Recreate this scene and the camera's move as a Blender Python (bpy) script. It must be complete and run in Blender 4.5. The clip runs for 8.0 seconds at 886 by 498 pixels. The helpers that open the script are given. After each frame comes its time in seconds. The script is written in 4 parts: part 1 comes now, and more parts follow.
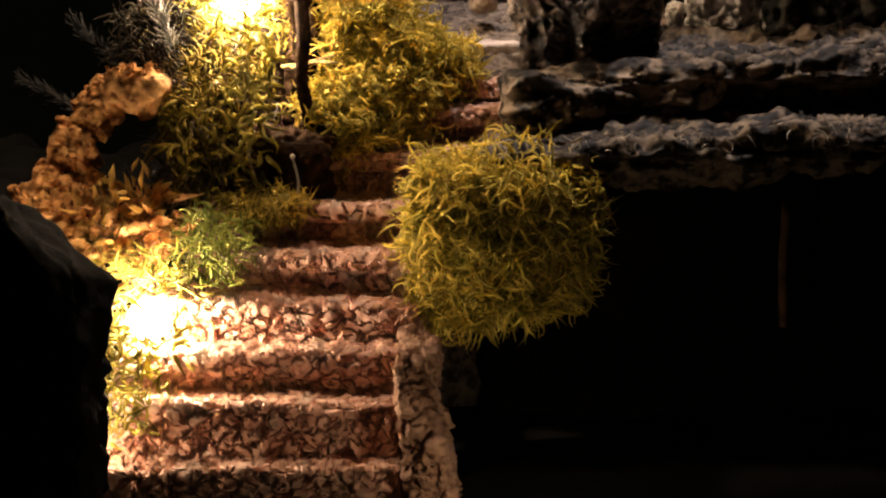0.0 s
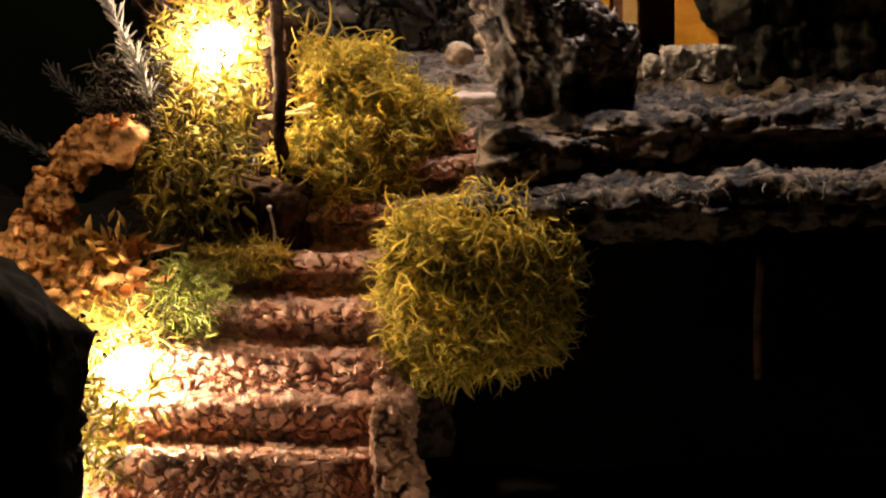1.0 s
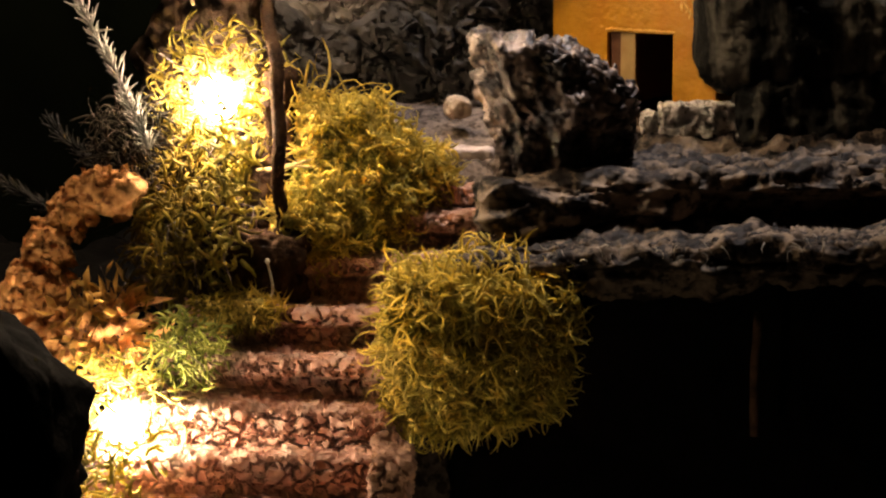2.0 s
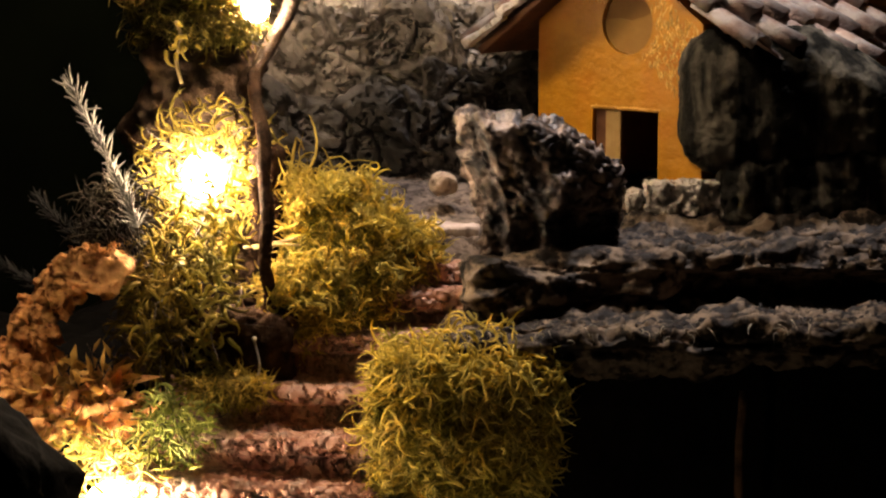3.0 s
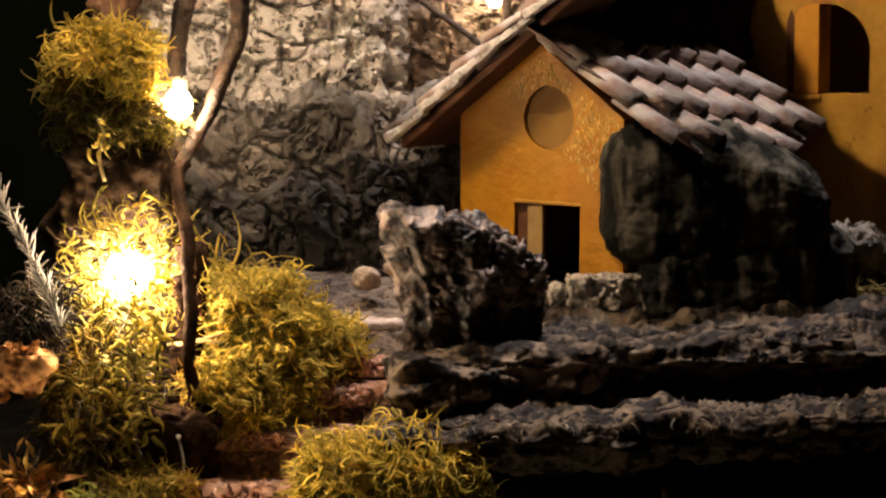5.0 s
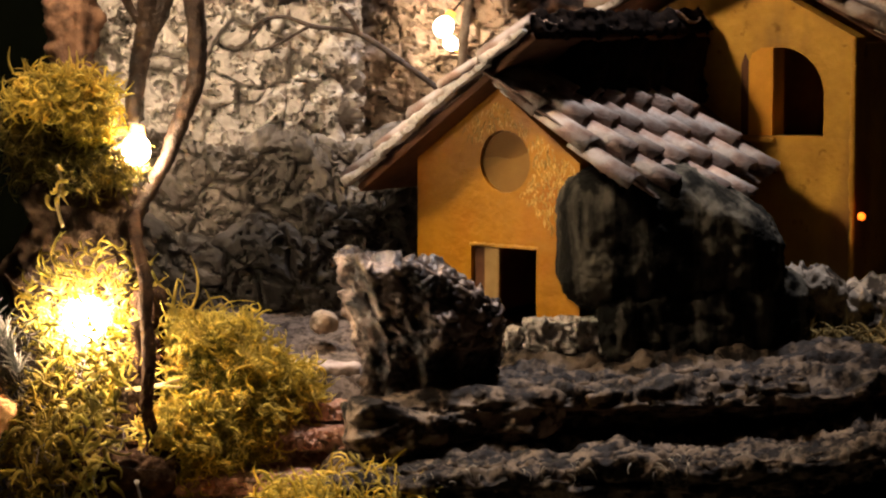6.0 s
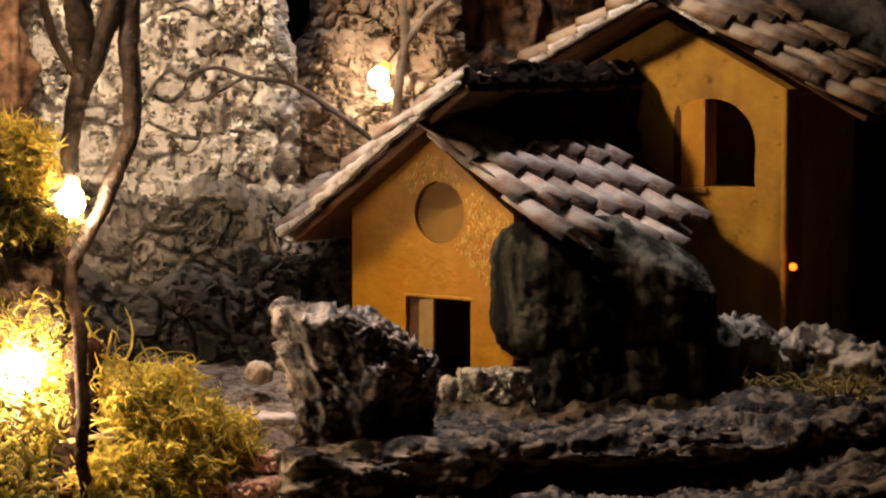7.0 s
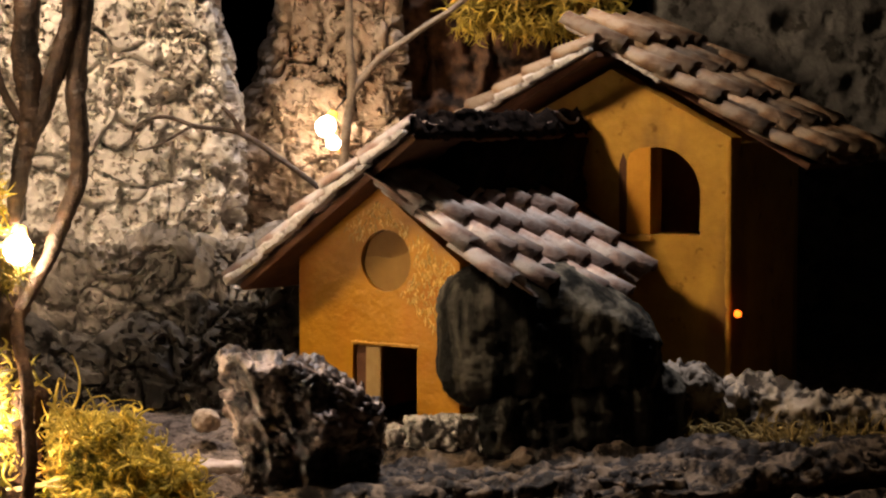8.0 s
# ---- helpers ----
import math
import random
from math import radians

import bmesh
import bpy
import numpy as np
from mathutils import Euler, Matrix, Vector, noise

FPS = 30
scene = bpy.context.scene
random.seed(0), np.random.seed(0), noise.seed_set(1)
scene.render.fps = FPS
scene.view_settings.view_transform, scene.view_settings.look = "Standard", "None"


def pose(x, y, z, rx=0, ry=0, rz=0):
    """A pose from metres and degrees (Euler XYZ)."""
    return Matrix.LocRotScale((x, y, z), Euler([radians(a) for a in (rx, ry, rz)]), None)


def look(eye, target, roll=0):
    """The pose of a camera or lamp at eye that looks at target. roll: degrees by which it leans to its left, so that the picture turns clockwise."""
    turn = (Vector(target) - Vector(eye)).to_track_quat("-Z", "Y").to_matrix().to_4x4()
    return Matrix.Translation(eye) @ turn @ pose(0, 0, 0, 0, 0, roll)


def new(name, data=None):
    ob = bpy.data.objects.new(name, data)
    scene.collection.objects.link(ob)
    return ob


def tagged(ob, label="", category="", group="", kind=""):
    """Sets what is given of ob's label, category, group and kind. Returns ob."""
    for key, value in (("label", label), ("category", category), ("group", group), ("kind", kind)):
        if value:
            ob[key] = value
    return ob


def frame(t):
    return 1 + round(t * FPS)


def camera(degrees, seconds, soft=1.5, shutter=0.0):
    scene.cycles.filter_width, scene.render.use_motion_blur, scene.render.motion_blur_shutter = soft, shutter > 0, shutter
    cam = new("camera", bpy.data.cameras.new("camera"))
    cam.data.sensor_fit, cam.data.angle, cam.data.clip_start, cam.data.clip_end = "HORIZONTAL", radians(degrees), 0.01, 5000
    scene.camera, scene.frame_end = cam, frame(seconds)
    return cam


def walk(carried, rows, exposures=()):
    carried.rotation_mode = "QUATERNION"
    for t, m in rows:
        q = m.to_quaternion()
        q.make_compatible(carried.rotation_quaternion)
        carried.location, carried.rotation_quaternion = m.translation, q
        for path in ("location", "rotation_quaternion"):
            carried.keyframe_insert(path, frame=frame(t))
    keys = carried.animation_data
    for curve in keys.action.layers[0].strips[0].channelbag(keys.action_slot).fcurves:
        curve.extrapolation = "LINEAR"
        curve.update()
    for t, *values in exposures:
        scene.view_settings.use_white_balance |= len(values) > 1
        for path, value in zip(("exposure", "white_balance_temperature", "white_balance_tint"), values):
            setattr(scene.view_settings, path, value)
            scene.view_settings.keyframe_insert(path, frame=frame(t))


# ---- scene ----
cam = camera(20.0, 8.0, soft=2.3)
ROWS = [
    (0.0, 0.0297, 0.0032, 1.2511, 79.443, 1.195, 3.224),
    (0.5, 0.0316, 0.0024, 1.2526, 79.993, 1.110, 3.024),
    (1.0, 0.0286, 0.0018, 1.2560, 80.424, 0.897, 2.672),
    (1.5, 0.0201, 0.0030, 1.2586, 80.875, 0.513, 2.331),
    (1.7, 0.0180, 0.0034, 1.2617, 80.943, 0.389, 2.249),
    (2.8, 0.0020, 0.0036, 1.2892, 81.942, -0.070, 1.587),
    (3.0, 0.0022, 0.0025, 1.2909, 82.078, -0.084, 1.406),
    (3.5, 0.0081, 0.0003, 1.2947, 82.488, 0.074, 1.088),
    (4.0, 0.0060, -0.0008, 1.2996, 83.096, 0.049, 0.590),
    (4.5, 0.0000, 0.0001, 1.3000, 83.500, 0.000, 0.001),
    (5.8, -0.0016, -0.0044, 1.3143, 84.196, 0.058, -1.276),
    (6.0, -0.0018, -0.0063, 1.3164, 84.327, 0.042, -1.502),
    (6.5, -0.0038, -0.0094, 1.3213, 84.697, -0.037, -2.117),
    (7.0, -0.0012, -0.0116, 1.3222, 85.292, -0.066, -2.963),
    (7.5, 0.0023, -0.0153, 1.3197, 85.836, -0.021, -3.471),
    (8.0, 0.0029, -0.0198, 1.3230, 86.377, -0.054, -4.019),
]
walk(cam, [(r[0], pose(*r[1:])) for r in ROWS])

# ---- world and large lights ----
world = bpy.data.worlds.new("dark_hall")
scene.world = world
world.use_nodes = True
world.node_tree.nodes["Background"].inputs[0].default_value = (0.9, 0.88, 0.86, 1)
world.node_tree.nodes["Background"].inputs[1].default_value = 0.003
scene.view_settings.exposure = 0.25

BULB_COLOUR = (1.0, 0.74, 0.50)
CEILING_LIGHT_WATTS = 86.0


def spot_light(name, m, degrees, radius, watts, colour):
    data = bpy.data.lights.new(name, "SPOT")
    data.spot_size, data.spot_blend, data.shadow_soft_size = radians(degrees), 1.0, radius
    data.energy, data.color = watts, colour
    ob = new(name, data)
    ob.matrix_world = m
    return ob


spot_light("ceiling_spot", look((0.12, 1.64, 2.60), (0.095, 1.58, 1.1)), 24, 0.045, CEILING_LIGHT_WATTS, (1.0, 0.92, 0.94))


# ---- materials ----
def material(name, dark, light, scale, rough=0.8, bump=0.3, bump_scale=None, fine=6.0, island=0.0, spec=0.3,
             stain=None, stain_scale=30.0, per_object=0.0, translucent=0.0, cracks=None, streak=1.0, pits=None, veins=None):
    """A two-scale noise material: broad patches from dark to light, fine grain, relief."""
    m = bpy.data.materials.new(name)
    m.use_nodes = True
    t = m.node_tree
    n, link = t.nodes, t.links.new
    b = n["Principled BSDF"]
    b.inputs["Roughness"].default_value = rough
    b.inputs["Specular IOR Level"].default_value = spec
    co = n.new("ShaderNodeTexCoord")
    a = n.new("ShaderNodeTexNoise")
    a.inputs["Scale"].default_value, a.inputs["Detail"].default_value = scale, 6
    a.inputs["Roughness"].default_value = 0.65
    link(co.outputs["Object"], a.inputs["Vector"])
    r = n.new("ShaderNodeValToRGB")
    r.color_ramp.elements[0].position, r.color_ramp.elements[1].position = 0.32, 0.68
    r.color_ramp.elements[0].color, r.color_ramp.elements[1].color = (*dark, 1), (*light, 1)
    link(a.outputs["Fac"], r.inputs["Fac"])
    out = r.outputs["Color"]
    if stain:
        s = n.new("ShaderNodeTexNoise")
        s.inputs["Scale"].default_value, s.inputs["Detail"].default_value = stain_scale, 4
        mp = n.new("ShaderNodeMapping")
        mp.inputs["Scale"].default_value = (1, 1, streak)
        link(co.outputs["Object"], mp.inputs["Vector"])
        link(mp.outputs["Vector"], s.inputs["Vector"])
        sr = n.new("ShaderNodeValToRGB")
        sr.color_ramp.elements[0].position, sr.color_ramp.elements[1].position = 0.5, 0.66
        link(s.outputs["Fac"], sr.inputs["Fac"])
        mx = n.new("ShaderNodeMix")
        mx.data_type = "RGBA"
        link(sr.outputs["Color"], mx.inputs["Factor"])
        link(out, mx.inputs["A"])
        mx.inputs["B"].default_value = (*stain, 1)
        out = mx.outputs["Result"]
    if veins:
        size, width, tint = veins
        vn = n.new("ShaderNodeTexNoise")
        vn.inputs["Scale"].default_value, vn.inputs["Detail"].default_value, vn.inputs["Distortion"].default_value = size, 3, 0.8
        sq = n.new("ShaderNodeMapping")
        sq.inputs["Scale"].default_value = (0.55, 1, 1)
        link(co.outputs["Object"], sq.inputs["Vector"])
        link(sq.outputs["Vector"], vn.inputs["Vector"])
        v1 = n.new("ShaderNodeMath")
        v1.operation = "SUBTRACT"
        v1.inputs[1].default_value = 0.5
        link(vn.outputs["Fac"], v1.inputs[0])
        v2 = n.new("ShaderNodeMath")
        v2.operation = "ABSOLUTE"
        link(v1.outputs[0], v2.inputs[0])
        v3 = n.new("ShaderNodeMapRange")
        v3.inputs["From Min"].default_value, v3.inputs["From Max"].default_value = width * 0.3, width
        v3.inputs["To Min"].default_value, v3.inputs["To Max"].default_value = 1.0, 0.0
        link(v2.outputs[0], v3.inputs["Value"])
        v4 = n.new("ShaderNodeMix")
        v4.data_type = "RGBA"
        link(v3.outputs["Result"], v4.inputs["Factor"])
        link(out, v4.inputs["A"])
        v4.inputs["B"].default_value = (*tint, 1)
        out = v4.outputs["Result"]
    if pits:
        size, level, tint = pits
        pn = n.new("ShaderNodeTexNoise")
        pn.inputs["Scale"].default_value, pn.inputs["Detail"].default_value, pn.inputs["Roughness"].default_value = size, 3, 0.6
        link(co.outputs["Object"], pn.inputs["Vector"])
        pr = n.new("ShaderNodeValToRGB")
        pr.color_ramp.elements[0].position, pr.color_ramp.elements[1].position = level - 0.05, level + 0.02
        pr.color_ramp.elements[0].color = (*tint, 1)
        link(pn.outputs["Fac"], pr.inputs["Fac"])
        pm = n.new("ShaderNodeMix")
        pm.data_type, pm.blend_type = "RGBA", "MULTIPLY"
        pm.inputs["Factor"].default_value = 1
        link(out, pm.inputs["A"])
        link(pr.outputs["Color"], pm.inputs["B"])
        out = pm.outputs["Result"]
    if cracks:
        size, width, tint = cracks
        wn = n.new("ShaderNodeTexNoise")
        wn.inputs["Scale"].default_value, wn.inputs["Detail"].default_value, wn.inputs["Distortion"].default_value = size, 4, 0.6
        link(co.outputs["Object"], wn.inputs["Vector"])
        c1 = n.new("ShaderNodeMath")
        c1.operation = "SUBTRACT"
        c1.inputs[1].default_value = 0.5
        link(wn.outputs["Fac"], c1.inputs[0])
        c2 = n.new("ShaderNodeMath")
        c2.operation = "ABSOLUTE"
        link(c1.outputs[0], c2.inputs[0])
        gap = n.new("ShaderNodeTexNoise")
        gap.inputs["Scale"].default_value, gap.inputs["Detail"].default_value = size * 0.8, 2
        link(co.outputs["Object"], gap.inputs["Vector"])
        c3 = n.new("ShaderNodeMapRange")
        c3.inputs["From Min"].default_value, c3.inputs["From Max"].default_value = 0.46, 0.60
        c3.inputs["To Max"].default_value = 0.2
        link(gap.outputs["Fac"], c3.inputs["Value"])
        c4 = n.new("ShaderNodeMath")
        link(c2.outputs[0], c4.inputs[0])
        link(c3.outputs["Result"], c4.inputs[1])
        vr = n.new("ShaderNodeValToRGB")
        vr.color_ramp.elements[0].position, vr.color_ramp.elements[1].position = width * 0.25, width
        vr.color_ramp.elements[0].color = (*tint, 1)
        link(c4.outputs[0], vr.inputs["Fac"])
        cm = n.new("ShaderNodeMix")
        cm.data_type, cm.blend_type = "RGBA", "MULTIPLY"
        cm.inputs["Factor"].default_value = 1
        link(out, cm.inputs["A"])
        link(vr.outputs["Color"], cm.inputs["B"])
        out = cm.outputs["Result"]
    for source, amount in (("island", island), ("object", per_object)):
        if amount:
            if source == "island":
                g = n.new("ShaderNodeNewGeometry").outputs["Random Per Island"]
            else:
                g = n.new("ShaderNodeObjectInfo").outputs["Random"]
            mr = n.new("ShaderNodeMapRange")
            mr.inputs["To Min"].default_value, mr.inputs["To Max"].default_value = 1 - amount, 1 + amount
            link(g, mr.inputs["Value"])
            mul = n.new("ShaderNodeMix")
            mul.data_type, mul.blend_type = "RGBA", "MULTIPLY"
            mul.inputs["Factor"].default_value = 1
            link(out, mul.inputs["A"])
            link(mr.outputs["Result"], mul.inputs["B"])
            out = mul.outputs["Result"]
    link(out, b.inputs["Base Color"])
    if bump:
        f = n.new("ShaderNodeTexNoise")
        f.inputs["Scale"].default_value, f.inputs["Detail"].default_value = bump_scale or scale * fine, 5
        link(co.outputs["Object"], f.inputs["Vector"])
        bp = n.new("ShaderNodeBump")
        bp.inputs["Strength"].default_value, bp.inputs["Distance"].default_value = bump, 0.0015
        link(f.outputs["Fac"], bp.inputs["Height"])
        link(bp.outputs["Normal"], b.inputs["Normal"])
    if translucent:
        tr = n.new("ShaderNodeBsdfTranslucent")
        link(out, tr.inputs["Color"])
        ms = n.new("ShaderNodeMixShader")
        ms.inputs[0].default_value = translucent
        link(b.outputs[0], ms.inputs[1])
        link(tr.outputs[0], ms.inputs[2])
        link(ms.outputs[0], n["Material Output"].inputs["Surface"])
    return m


def glow(name, colour, strength):
    m = bpy.data.materials.new(name)
    m.use_nodes = True
    b = m.node_tree.nodes["Principled BSDF"]
    b.inputs["Base Color"].default_value = (*colour, 1)
    b.inputs["Emission Color"].default_value = (*colour, 1)
    b.inputs["Emission Strength"].default_value = strength
    return m


STEP = material("pebbled_step_plaster", (0.33, 0.165, 0.108), (0.74, 0.445, 0.32), 110, 0.6, 0.5, 420, stain=(0.42, 0.29, 0.22), stain_scale=55)
SLAB = material("pinkish_stone_slab", (0.26, 0.20, 0.17), (0.48, 0.39, 0.34), 90, 0.8, 0.9, 400)
RUBBLE = material("brown_rubble", (0.12, 0.062, 0.038), (0.40, 0.23, 0.15), 70, 0.75, 0.7, 320, spec=0.15)
CORK = material("grey_cork_bark", (0.013, 0.0095, 0.0067), (0.180, 0.131, 0.090), 75, 0.62, 0.9, 260, spec=0.2, pits=(75, 0.51, (0.14, 0.11, 0.085)), per_object=0.25)
ROCK = material("brown_streaked_stone", (0.018, 0.013, 0.010), (0.125, 0.086, 0.064), 60, 0.45, 1.0, 230, spec=0.5, stain=(0.44, 0.335, 0.27), stain_scale=62, streak=0.45, pits=(60, 0.48, (0.16, 0.12, 0.1)))
CLIFF = material("pale_plaster_rock", (0.40, 0.365, 0.32), (0.77, 0.715, 0.64), 38, 0.8, 0.7, 330, stain=(0.46, 0.41, 0.355), stain_scale=30, pits=(110, 0.40, (0.32, 0.26, 0.21)))
BARK = material("brown_bark", (0.03, 0.018, 0.011), (0.26, 0.135, 0.075), 50, 0.85, 1.0, 220, stain=(0.02, 0.012, 0.009), stain_scale=60)
BARK_RED = material("reddish_bark", (0.09, 0.045, 0.025), (0.42, 0.23, 0.13), 60, 0.8, 1.0, 260, stain=(0.04, 0.02, 0.012), stain_scale=60, streak=0.3)
PILLAR = material("brownish_rock", (0.20, 0.15, 0.105), (0.50, 0.40, 0.31), 50, 0.8, 1.0, 330, stain=(0.30, 0.21, 0.14), stain_scale=40, streak=0.25, pits=(110, 0.38, (0.3, 0.24, 0.2)))
# Two darker rock tones that also carry the shade low on the cliff.
CRAG_HALF_SHADE = material("cliff_half_shade_rock", (0.095, 0.081, 0.068), (0.29, 0.252, 0.21), 40, 0.85, 1.0, 240, stain=(0.085, 0.073, 0.06), stain_scale=30, streak=0.3)
CRAG_SHADE = material("cliff_shade_rock", (0.023, 0.020, 0.017), (0.085, 0.073, 0.061), 40, 0.85, 0.9, 220, stain=(0.023, 0.020, 0.0165), stain_scale=30, streak=0.3)
FAR_ROCK = material("grey_rock", (0.055, 0.052, 0.047), (0.17, 0.16, 0.145), 60, 0.85, 1.0, 260, pits=(45, 0.40, (0.25, 0.23, 0.2)))
FAR_PALE = material("grey_white_stone", (0.15, 0.125, 0.092), (0.44, 0.37, 0.29), 55, 0.8, 1.0, 260, pits=(60, 0.47, (0.15, 0.13, 0.11)))
ARCH = material("orange_brown_stone", (0.36, 0.135, 0.03), (0.84, 0.46, 0.17), 110, 0.75, 1.0, 380, pits=(150, 0.40, (0.3, 0.2, 0.12)))
GRASS = material("dry_grass", (0.22, 0.155, 0.045), (0.40, 0.29, 0.105), 80, 0.8, 0.0, island=0.5, translucent=0.2)
EARTH = material("brown_earth", (0.030, 0.019, 0.012), (0.095, 0.062, 0.038), 60, 0.95, 0.9, 400, spec=0.1)
GRAVEL = material("grey_gravel", (0.05, 0.036, 0.026), (0.22, 0.165, 0.125), 110, 0.9, 1.0, 380, pits=(130, 0.47, (0.3, 0.25, 0.2)))
HEDGE = material("dark_sponge_hedge", (0.005, 0.005, 0.004), (0.015, 0.014, 0.011), 55, 0.95, 1.0, 300, stain=(0.115, 0.104, 0.08), stain_scale=62, streak=0.10, spec=0.12)
PALE = material("pale_stone", (0.36, 0.33, 0.285), (0.62, 0.575, 0.51), 110, 0.85, 0.7, 500, pits=(120, 0.42, (0.5, 0.45, 0.4)))
OCHRE = material("ochre_wall_paint", (0.35, 0.145, 0.006), (0.52, 0.245, 0.012), 34, 0.42, 0.9, 150, spec=0.22, stain=(0.43, 0.145, 0.005), stain_scale=14)
OCHRE_DULL = material("dull_ochre_wall_paint", (0.40, 0.205, 0.025), (0.62, 0.35, 0.05), 30, 0.5, 0.9, 130, spec=0.2, stain=(0.25, 0.13, 0.033), stain_scale=20, streak=0.35, pits=(70, 0.36, (0.6, 0.55, 0.4)))
PANEL_DARK = material("brown_ochre_board", (0.15, 0.070, 0.008), (0.205, 0.098, 0.013), 30, 0.7, 0.2, 200)
MORTAR = material("pale_grey_tile", (0.36, 0.33, 0.30), (0.70, 0.65, 0.60), 110, 0.8, 0.8, 460, pits=(160, 0.42, (0.45, 0.4, 0.36)), per_object=0.12)
DOOR = material("pale_door_board", (0.30, 0.185, 0.06), (0.42, 0.27, 0.10), 60, 0.7, 0.3, 240)
LIP = material("worn_ochre_edge", (0.42, 0.20, 0.015), (0.58, 0.32, 0.05), 120, 0.4, 0.4, 300, spec=0.3)
# Glossy drip paint, its paler colour standing in for glints.
DRIP_GLINT = material("pale_drip_glint", (0.50, 0.27, 0.04), (0.74, 0.50, 0.15), 200, 0.22, 0.0, spec=0.6, island=0.4)
LEAF_BOARD = material("orange_window_board", (0.56, 0.24, 0.012), (0.72, 0.34, 0.03), 50, 0.6, 0.3, 240)
PANEL = material("ochre_board", (0.21, 0.105, 0.015), (0.28, 0.15, 0.028), 30, 0.7, 0.2, 200)
BROWN = material("brown_painted_wood", (0.085, 0.032, 0.011), (0.15, 0.062, 0.024), 60, 0.7, 0.3, 300)
# Near-black tone that gives the ridge its shade by colour.
RIDGE_SHADE = material("shaded_ridge", (0.004, 0.003, 0.0024), (0.014, 0.009, 0.007), 60, 0.95, 0.6, 260, spec=0.04)
UNDER = material("reddish_roof_board", (0.065, 0.028, 0.013), (0.16, 0.072, 0.035), 40, 0.8, 0.3, 200)
TILE = material("weathered_terracotta", (0.20, 0.123, 0.093), (0.37, 0.26, 0.205), 110, 0.85, 0.8, 500, stain=(0.39, 0.34, 0.30), stain_scale=60, per_object=0.3)
TILE_BROWN = material("brown_terracotta", (0.13, 0.068, 0.034), (0.31, 0.185, 0.10), 110, 0.85, 0.9, 460, stain=(0.30, 0.225, 0.155), stain_scale=60, per_object=0.35)
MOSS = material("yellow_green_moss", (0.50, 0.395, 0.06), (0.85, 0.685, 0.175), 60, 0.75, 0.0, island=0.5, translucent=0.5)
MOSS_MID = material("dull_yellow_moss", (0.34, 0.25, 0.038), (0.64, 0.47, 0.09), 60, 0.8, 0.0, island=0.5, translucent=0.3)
# Moss copy darkened in colour to stand for its shaded side.
MOSS_SHADE = material("shaded_olive_moss", (0.10, 0.08, 0.014), (0.26, 0.20, 0.04), 60, 0.85, 0.0, island=0.5, translucent=0.2)
MOSS_GREY = material("dry_grey_moss", (0.16, 0.14, 0.11), (0.42, 0.37, 0.30), 60, 0.9, 0.0, island=0.5)
MOSS_CORE = material("moss_core", (0.13, 0.095, 0.014), (0.30, 0.225, 0.04), 80, 0.95, 1.0, 300)
GREEN = material("green_sprig", (0.16, 0.18, 0.03), (0.44, 0.45, 0.10), 60, 0.6, 0.0, island=0.4, translucent=0.3)
# Olive leaf with shade mixed into its colour, beside the brighter LEAF.
LEAF_SHADE = material("shaded_olive_leaf", (0.075, 0.055, 0.008), (0.28, 0.195, 0.028), 70, 0.7, 0.0, island=0.7, translucent=0.3, spec=0.1)
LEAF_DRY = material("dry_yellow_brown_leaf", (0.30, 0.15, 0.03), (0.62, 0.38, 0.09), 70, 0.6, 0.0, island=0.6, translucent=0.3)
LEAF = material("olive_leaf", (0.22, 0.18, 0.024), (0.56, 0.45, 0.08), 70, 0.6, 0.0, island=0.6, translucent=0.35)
STRAW = material("dry_straw", (0.36, 0.26, 0.10), (0.58, 0.46, 0.22), 90, 0.7, 0.2, 400)
# Conifer copy with the bank's shade put into its near-black colour.
FEATHER_SHADE = material("shaded_conifer", (0.003, 0.0028, 0.0026), (0.010, 0.0095, 0.009), 80, 0.8, 0.0, island=0.4)
BUSH = material("dark_grey_leaf", (0.018, 0.015, 0.011), (0.062, 0.052, 0.038), 80, 0.9, 0.0, island=0.6, spec=0.08)
# Bark darkened in colour for the sides turned away from the bulb.
TRUNK_SHADE = material("shaded_bark", (0.014, 0.0075, 0.0042), (0.062, 0.033, 0.017), 110, 0.8, 1.0, 420, spec=0.06)
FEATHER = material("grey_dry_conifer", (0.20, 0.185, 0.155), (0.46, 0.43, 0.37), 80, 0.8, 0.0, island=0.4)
TWIG = material("dark_twig_bark", (0.015, 0.009, 0.0055), (0.088, 0.050, 0.028), 110, 0.5, 1.0, 420, spec=0.35, stain=(0.014, 0.009, 0.006), stain_scale=55, streak=0.4)
TWIG_PALE = material("pale_twig_bark", (0.16, 0.12, 0.085), (0.34, 0.27, 0.20), 120, 0.7, 0.6, 500)
WIRE = material("dark_wire", (0.02, 0.015, 0.01), (0.05, 0.04, 0.03), 60, 0.4, 0.1, 300)
# Near-black in place of deep shade, shared by ground, hollow and rock.
SHADE_BLACK = material("near_black_shade", (0.0025, 0.0022, 0.002), (0.009, 0.008, 0.007), 40, 0.95, 0.5, 260, spec=0.08)
BACK = material("dark_green_cloth", (0.001, 0.0016, 0.0007), (0.003, 0.0042, 0.0014), 14, 0.95, 0.3, 120, spec=0.05)
ROOM = material("dark_hall_plaster", (0.03, 0.028, 0.026), (0.06, 0.055, 0.05), 2, 0.95, 0.2, 40)
BULB = glow("warm_bulb_glass", BULB_COLOUR, 310)
BULB_STRONG = glow("bright_warm_bulb_glass", (1.0, 0.79, 0.57), 340)
